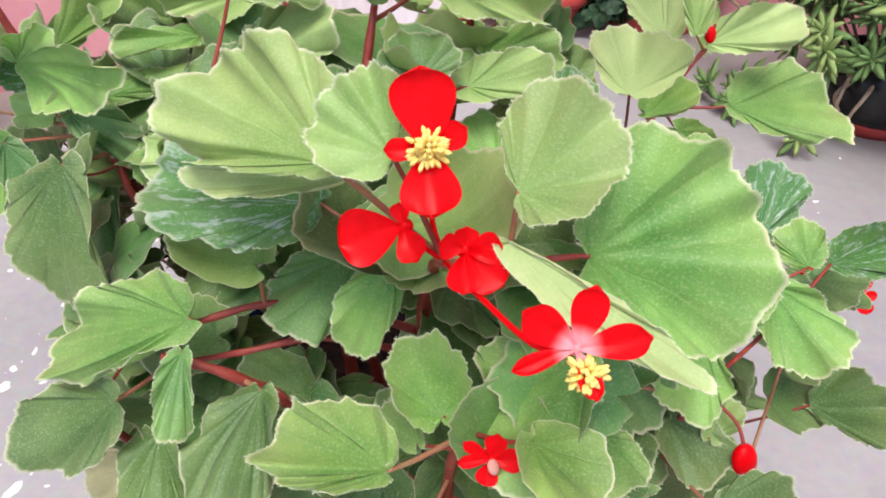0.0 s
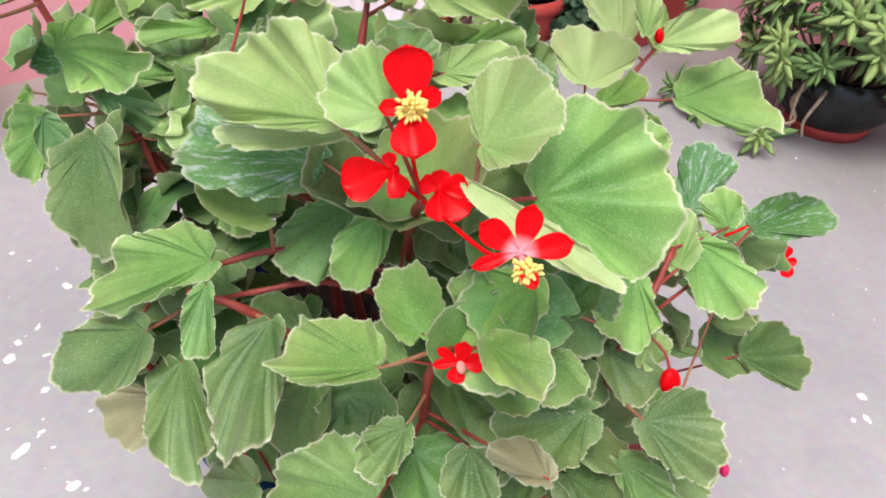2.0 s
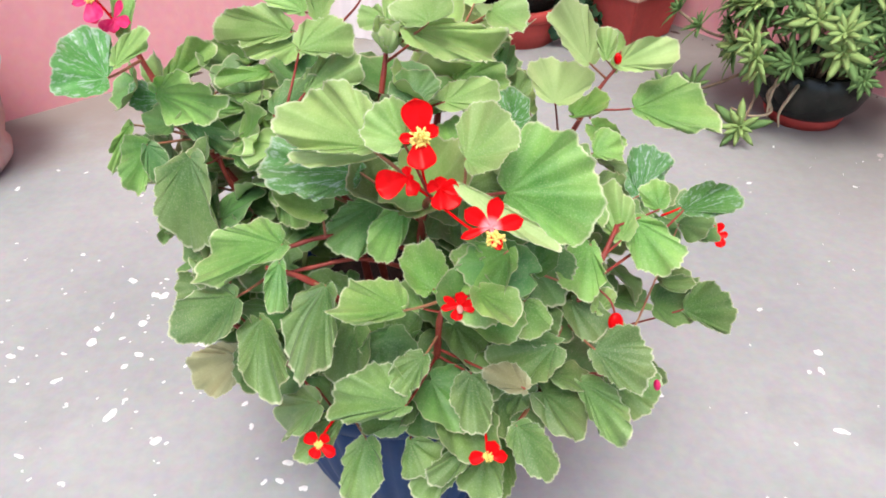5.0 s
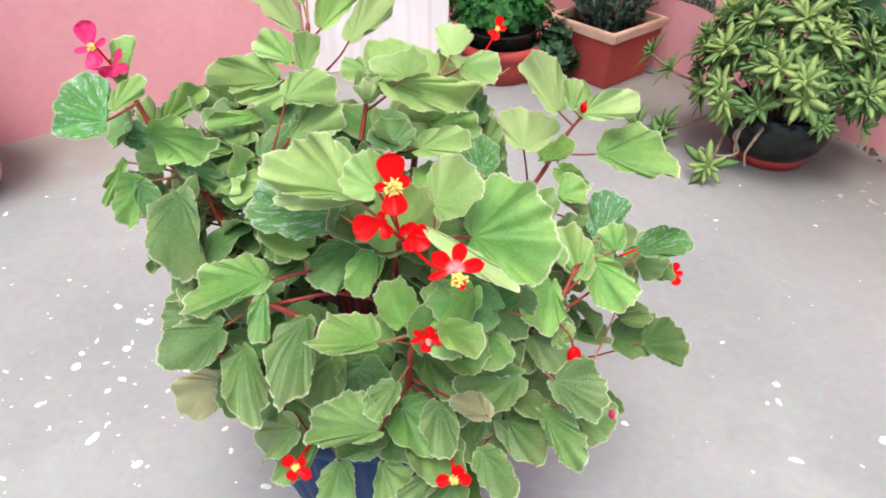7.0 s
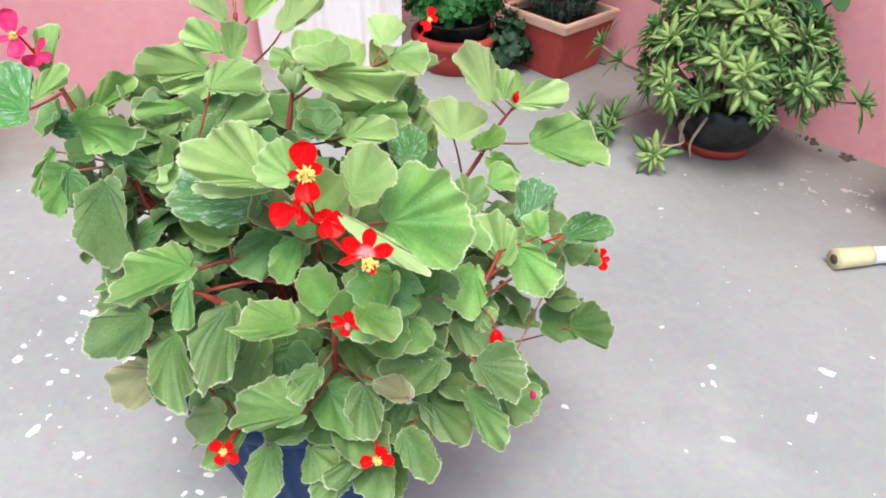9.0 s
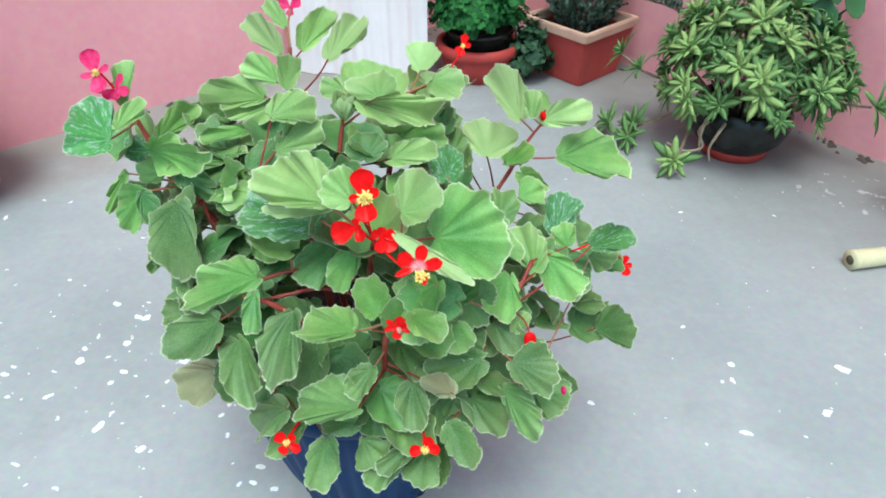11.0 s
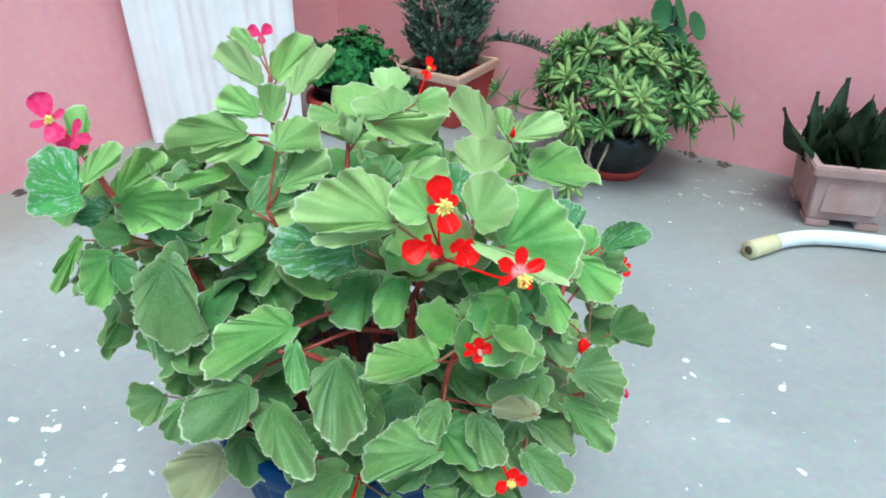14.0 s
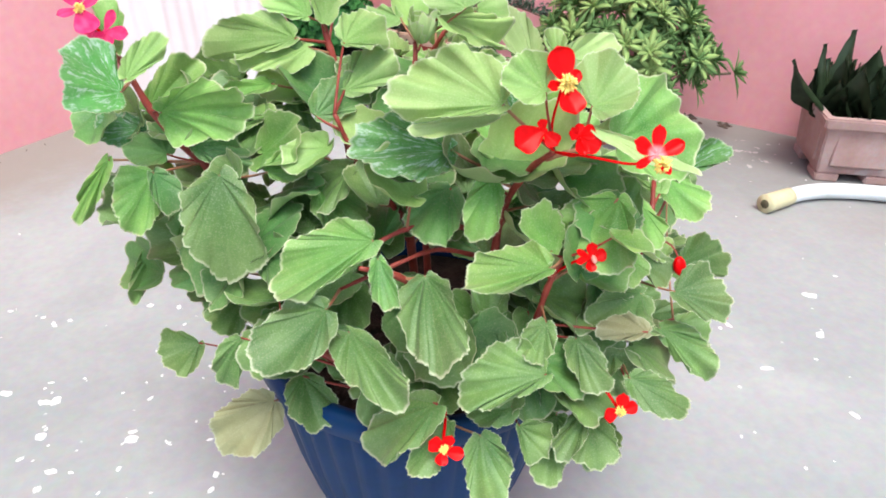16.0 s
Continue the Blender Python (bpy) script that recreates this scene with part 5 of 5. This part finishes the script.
def succulent(x, y, z):
    ob = thing("succulent", (x, y, z), "overgrown rosette succulent with yellow-green star-shaped crowns", "plant")
    r = random.Random(31)
    blades = []
    for mat in (M_SUCC, M_SUCC_TIP):
        me = succulent_leaf_mesh()
        me.materials.append(mat)
        blades.append(me)
    rest = bmesh.new()
    near = Vector((-0.6, -0.75, 0.35))

    def star(p, d, scale, bright):
        q = Matrix.Translation(p) @ Vector(d).to_track_quat("Z", "Y").to_matrix().to_4x4() @ Matrix.Rotation(r.uniform(0, 6), 4, "Z") @ Matrix.Scale(scale, 4)
        shown = Vector(d).normalized().dot(near) > 0.35 and Vector(p).dot(near) > 0.02
        core = None
        if shown:
            bm = bmesh.new()
            bmesh.ops.create_icosphere(bm, subdivisions=1, radius=0.004, matrix=q)
            core = part("rosette", bm, M_SUCC_TIP, ob)
        count = 15
        for i in range(count):
            f = i / count
            el = 1.05 * (1 - f) ** 1.3 + 0.12 + r.uniform(-0.12, 0.12)
            ln = 0.05 * (0.45 + 0.55 * f) * r.uniform(0.85, 1.12)
            m = q @ Matrix.Rotation(i * 2.39996 + r.uniform(-0.15, 0.15), 4, "Z") @ Matrix.Rotation(-el, 4, "Y") @ Matrix.Scale(ln, 4)
            if shown:
                o = new("leaf", blades[1 if bright and i < 12 else 0])
                o.parent = core
                o.matrix_local = m
            else:
                vs = [rest.verts.new(m @ v.co) for v in blades[0].vertices]
                for f in blades[0].polygons:
                    rest.faces.new([vs[k] for k in f.vertices])

    for i in range(165):
        a = r.uniform(0, 6.28)
        e = math.asin(r.uniform(-0.30, 1))
        q = r.uniform(0.72, 1.0)
        rx, rz = 0.205, 0.178
        p = Vector((rx * q * math.cos(a) * math.cos(e), rx * q * math.sin(a) * math.cos(e), 0.085 + rz * q * math.sin(e)))
        d = Vector((math.cos(a) * math.cos(e), math.sin(a) * math.cos(e), math.sin(e) + 0.35)) + Vector((r.uniform(-0.35, 0.35), r.uniform(-0.35, 0.35), r.uniform(-0.2, 0.2)))
        bright = q > 0.86 and r.random() < 0.6
        star(p, d, r.uniform(1.2, 1.65) if bright else r.uniform(0.75, 1.2), bright)
        if i % 4 == 0:
            part("stem", tube(smooth_line([(0.3 * p.x, 0.3 * p.y, -0.006), (p.x * 0.75, p.y * 0.75, p.z * 0.55), p], 4), [0.003] * 9, 5), M_TWIG, ob)
    # trailing shoots over the rim and along the floor
    for pts, ends in (
        ([(-0.09, -0.02, 0.02), (-0.135, -0.05, 0.0), (-0.16, -0.08, -0.05), (-0.19, -0.115, -0.085)], ((-0.19, -0.12, -0.07),)),
        ([(-0.10, 0.02, 0.01), (-0.19, 0.03, -0.04), (-0.27, 0.06, -0.085), (-0.29, 0.09, -0.09)], ((-0.29, 0.09, -0.075), (-0.24, 0.05, -0.06), (-0.26, 0.02, -0.08))),
        ([(-0.10, 0.06, 0.03), (-0.19, 0.14, 0.03), (-0.25, 0.20, 0.06)], ((-0.25, 0.2, 0.065), (-0.21, 0.16, 0.04))),
        ([(0.12, -0.04, 0.06), (0.19, -0.09, 0.05), (0.23, -0.12, 0.055)], ((0.235, -0.125, 0.06),)),
    ):
        ln = smooth_line(pts, 5)
        part("stem", tube(ln, [0.0035] * len(ln), 6), M_TWIG, ob)
        for e in ends:
            star(Vector(e), (e[0] * 1.5, e[1] * 2 - 0.2, 0.25), 1.35, len(ends) == 1)
    for pts in (
        [(-0.085, -0.05, 0.005), (-0.115, -0.075, 0.015), (-0.125, -0.085, -0.03), (-0.118, -0.08, -0.07)],
        [(-0.09, -0.05, 0.0), (-0.125, -0.07, -0.02), (-0.115, -0.085, -0.055), (-0.16, -0.09, -0.06), (-0.19, -0.06, -0.055)],
        [(-0.07, -0.08, 0.005), (-0.095, -0.105, -0.01), (-0.105, -0.10, -0.05), (-0.095, -0.095, -0.085)],
    ):
        ln = smooth_line(pts, 5)
        part("dry_root", tube(ln, [0.0042 - 0.002 * i / len(ln) for i in range(len(ln))], 6), M_ROOT, ob, "dry pale trailing root")
    tagged(part("foliage", rest, M_SUCC, ob), kind="stuff")


succulent(BOWL.x, BOWL.y, 0.108)


def kalanchoe(x, y, z):
    ob = thing("kalanchoe", (x, y, z), "round-leaved green shoot rising behind the succulent", "plant")
    part("stem", tube(smooth_line([(-0.02, 0, -0.18), (0, 0, -0.05), (0.0, 0, 0.05)], 5), [0.004] * 11, 6), M_VINE, ob)
    r = random.Random(3)
    for dx, dy, dz, w, ax, ay in ((-0.05, 0.0, 0.07, 0.034, 1.25, -0.2), (-0.02, -0.02, 0.08, 0.028, 1.0, 0.5), (0.053, 0.0, 0.032, 0.034, 0.95, 0.25), (0.01, 0.02, 0.05, 0.03, 0.8, 0.1), (-0.02, -0.03, 0.01, 0.034, 0.9, -0.4), (0.02, -0.03, -0.03, 0.034, 0.7, 0.3)):
        bm = bmesh.new()
        m = Matrix.Translation((dx, dy, dz)) @ Matrix.Rotation(ax, 4, "X") @ Matrix.Rotation(ay, 4, "Y")
        bmesh.ops.create_uvsphere(bm, u_segments=24, v_segments=10, radius=1.0)
        for v in bm.verts:
            a = math.atan2(v.co.y, v.co.x)
            q = math.hypot(v.co.x, v.co.y)
            scallop = 1 + 0.05 * math.sin(9 * a) * q
            v.co = m @ Vector((v.co.x * w * 0.85 * scallop, v.co.y * w * 1.1 * scallop, v.co.z * w * 0.08 + 0.28 * w * q * q))
        part("leaf", bm, M_KALAN, ob)
        part("leaf_stalk", tube(smooth_line([(0, 0, dz * 0.4 - 0.03), (dx * 0.5, dy * 0.5, dz * 0.7 - 0.02), (dx, dy, dz - 0.01)], 4), [0.0025] * 9, 6), M_VINE, ob)


kalanchoe(0.962, 1.245, 0.315)


# ---- square clay planter with a snake plant ----
clay = thing("clay_planter", Matrix.Translation((1.2, 0.856, 0)) @ Matrix.Rotation(radians(-31), 4, "Z") @ Matrix.Diagonal((0.97, 1.08, 1.13, 1)), "weathered terracotta square planter with notched feet", "planter")
part("body", square_ring(0.080, 0.017, 0.090, 0.116, 0.012), M_TRAY, clay, smooth=False)
part("floor_plate", box(-0.076, -0.076, 0.019, 0.076, 0.076, 0.03), M_TRAY, clay, smooth=False)
part("rim", square_ring(0.099, 0.114, 0.102, 0.136, 0.02), M_TRAY, clay, "flat projecting clay rim", smooth=False)
part("soil", box(-0.079, -0.079, 0.10, 0.079, 0.079, 0.112), M_SOIL, clay, "dark soil", smooth=False)
for sx, sy in ((-1, -1), (1, -1), (1, 1), (-1, 1)):
    bm = box(min(sx * 0.028, sx * 0.081), min(sy * 0.028, sy * 0.081), 0.0, max(sx * 0.028, sx * 0.081), max(sy * 0.028, sy * 0.081), 0.018)
    bmesh.ops.bevel(bm, geom=bm.edges[:], offset=0.003, segments=2, affect="EDGES")
    part("foot", bm, M_TRAY, clay, smooth=False)
for k in range(4):
    bm = box(-0.06, -0.0885, 0.036, 0.06, -0.0805, 0.10)
    bmesh.ops.bevel(bm, geom=bm.edges[:], offset=0.002, segments=1, affect="EDGES")
    bmesh.ops.transform(bm, matrix=Matrix.Rotation(k * math.pi / 2, 4, "Z"), verts=bm.verts)
    part("side_panel", bm, M_TRAY, clay, smooth=False)


def snake_plant(x, y, z):
    ob = thing("snake_plant", (x, y, z), "dark green clump of broad pointed snake plant leaves", "plant")
    r = random.Random(8)
    tips = [(-0.165, 0.065, 0.125, 0.075), (-0.06, 0.085, 0.145, 0.10), (0.02, 0.085, 0.17, 0.10), (0.11, 0.02, 0.16, 0.07), (0.02, -0.07, 0.12, 0.07), (-0.055, -0.01, 0.13, 0.075)]
    for _ in range(28):
        a, q = r.uniform(0, 6.28), r.uniform(0.02, 0.12)
        tips.append((q * math.cos(a), q * math.sin(a), r.uniform(0.08, 0.15), r.uniform(0.075, 0.105)))
    for tx, ty, tz, W in tips:
        o = Vector((tx * 0.28, ty * 0.28, -0.006))
        t = Vector((tx, ty, tz))
        d = t - o
        flat = Vector((tx, ty, 0)).normalized()
        s = Vector((-flat.y, flat.x, 0))
        s = (s + Vector((r.uniform(-0.3, 0.3), r.uniform(-0.3, 0.3), 0))).normalized()
        n = s.cross(d).normalized()
        bm = bmesh.new()
        ph = r.uniform(0, 6)
        for off in (0.0, 0.003):
            rows = []
            for i in range(15):
                v = i / 14
                w = W * 0.68 * max(0.02, 0.95 * (1 - (v - 0.3) / 0.7) ** 1.15 if v > 0.3 else 0.65 + v)
                if v > 0.86:
                    w = max(w * 0.45, W * 0.015)
                row = []
                for j in range(7):
                    u = j / 3 - 1
                    ruff = 0.05 * W * math.sin(9 * v + ph + 2 * u) * abs(u)
                    row.append(bm.verts.new(o + d * v + s * (u * w * (1 + 0.06 * math.sin(23 * v + ph))) + n * (0.5 * w * u * u + ruff - off) + flat * (0.012 * math.sin(math.pi * v))))
                rows.append(row)
            for p, q in zip(rows, rows[1:]):
                for j in range(6):
                    bm.faces.new((p[j], p[j + 1], q[j + 1], q[j]))
        part("leaf", bm, M_SNAKE, ob)


snake_plant(1.2, 0.856, 0.125)


# ---- pale-rimmed urn with a small bush ----
urn = thing("urn_pot", (-1.005, 1.06, 0), "dusty pink clay urn with a broad pale rim", "pot")
part("body", lathe([(0.0001, 0.0), (0.105, 0.0), (0.125, 0.02), (0.13, 0.04), (0.122, 0.055), (0.138, 0.10), (0.146, 0.16), (0.142, 0.20)], 56), M_URN, urn)
part("rim", lathe([(0.13, 0.198), (0.166, 0.2), (0.172, 0.212), (0.168, 0.226), (0.15, 0.232), (0.135, 0.222), (0.13, 0.198)], 56), M_URN_RIM, urn, "broad pale rim")
part("soil", disc(0.133, 0.212, 32, 0.004), M_SOIL, urn, "dark soil")
ruffled_bush("urn_plant", -1.005, 1.06, 0.212, "small dark green leafy plant in the urn", M_VINE, 0.12, 0.16, 120, 0.028, 14)


# ---- the hose on the floor ----
def hose():
    ob = thing("garden_hose", (0.868, 0.752, 0), "thick white hose lying on the floor with a yellowed end piece", "hose")
    line = smooth_line([(0.055, 0.0, 0.0185), (0.12, 0.004, 0.0185), (0.19, -0.012, 0.0185), (0.28, -0.06, 0.0185), (0.42, -0.16, 0.0185), (0.60, -0.31, 0.0185), (0.76, -0.55, 0.0185), (0.84, -0.95, 0.0185), (0.80, -1.5, 0.0185)], 8)
    part("tube", tube(line, [0.0165] * len(line), 20), M_HOSE, ob)
    ln = smooth_line([(0.0, -0.008, 0.0195), (0.03, -0.004, 0.0195), (0.075, 0.0015, 0.0195)], 4)
    part("end_piece", tube(ln, [0.0195, 0.0195, 0.0192, 0.019, 0.019, 0.0188, 0.0186, 0.0184, 0.0182], 24), M_CUFF, ob, "yellowed plastic end piece")
    d = Vector((-0.03, -0.004, 0)).normalized()
    part("bore", tube([(0.0012, -0.008, 0.0195), (-0.0008, -0.0083, 0.0195)], [0.0095, 0.0095], 20), M_HOLE, ob, "dark open bore")


hose()


# ---- paint splashes and small marks ----
def blob(bm, x, y, r, rn, h=0.0012):
    n = 11
    ph, st = rn.uniform(0, 6), rn.uniform(0, 3.1)
    k1, k2 = rn.uniform(0.7, 1.4), rn.uniform(0.6, 1.0)
    top = bm.verts.new((x, y, h))
    ring = []
    for i in range(n):
        a = 2 * math.pi * i / n
        q = r * (1 + 0.28 * math.sin(2 * a + ph) + 0.22 * rn.uniform(-1, 1))
        u, v = q * k1 * math.cos(a), q * k2 * math.sin(a)
        ring.append(bm.verts.new((x + u * math.cos(st) - v * math.sin(st), y + u * math.sin(st) + v * math.cos(st), -0.0004)))
    for i in range(n):
        bm.faces.new((top, ring[i], ring[(i + 1) % n]))


def splashes():
    rn = random.Random(77)
    bm = bmesh.new()
    for x, y, r in ((0.728, 0.484, 0.017), (0.549, 0.502, 0.010), (0.52, 0.364, 0.009), (0.498, 0.595, 0.007), (0.3, 0.432, 0.008), (0.659, 0.396, 0.012), (0.563, 0.246, 0.010), (0.316, 0.942, 0.008),
                    (-0.449, 0.42, 0.014), (-0.526, 0.559, 0.010), (-0.46, 0.509, 0.008), (-0.461, 0.664, 0.011), (-0.515, 0.617, 0.007), (-0.354, 0.552, 0.011), (-0.317, 0.845, 0.009), (-0.374, 0.376, 0.012), (-0.195, 0.337, 0.009), (-0.17, 0.30, 0.007), (-0.22, 0.31, 0.006), (-0.185, 0.36, 0.005), (-0.235, 0.345, 0.004), (-0.37, 0.507, 0.006)):
        blob(bm, x, y, r * 0.88, rn)
    for _ in range(210):
        blob(bm, rn.gauss(-0.48, 0.22), rn.gauss(0.55, 0.26), abs(rn.gauss(0, 0.0032)) + 0.0009, rn)
    for _ in range(120):
        blob(bm, rn.uniform(0.1, 1.3), rn.uniform(-0.1, 1.2), abs(rn.gauss(0, 0.0022)) + 0.0008, rn)
    tagged(mesh_object("paint_splashes", bm, M_PAINT), "white paint drips dried on the concrete", "paint", kind="stuff")
    bm = bmesh.new()
    for _ in range(45):
        blob(bm, rn.gauss(1.02, 0.08), rn.gauss(1.01, 0.045), abs(rn.gauss(0, 0.006)) + 0.001, rn, 0.0006)
    tagged(mesh_object("lime_flakes", bm, M_FLAKE), "faint pinkish lime flakes worn into the concrete", "paint", kind="stuff")
    bm = bmesh.new()
    for x, y, q in ((1.078, 1.225, 0.012), (1.128, 1.16, 0.016), (1.06, 1.25, 0.006), (0.20, 2.15, 0.012), (-0.62, 1.53, 0.014), (-0.72, 1.46, 0.01)):
        for k in range(4):
            blob(bm, x + rn.gauss(0, 0.006), y + rn.gauss(0, 0.008), q * rn.uniform(0.5, 1), rn, 0.008)
    for _ in range(70):
        t = rn.uniform(0.2, 2.2)
        p = CORNER + (EAST if rn.random() < 0.6 else WEST) * t
        n = (WEST + EAST) * rn.uniform(0.01, 0.05)
        blob(bm, p.x + n.x, p.y + n.y, abs(rn.gauss(0, 0.006)) + 0.0015, rn, 0.003)
    tagged(mesh_object("floor_debris", bm, M_CHIP), "dark crumbs of dirt along the walls", "debris", kind="stuff")


splashes()
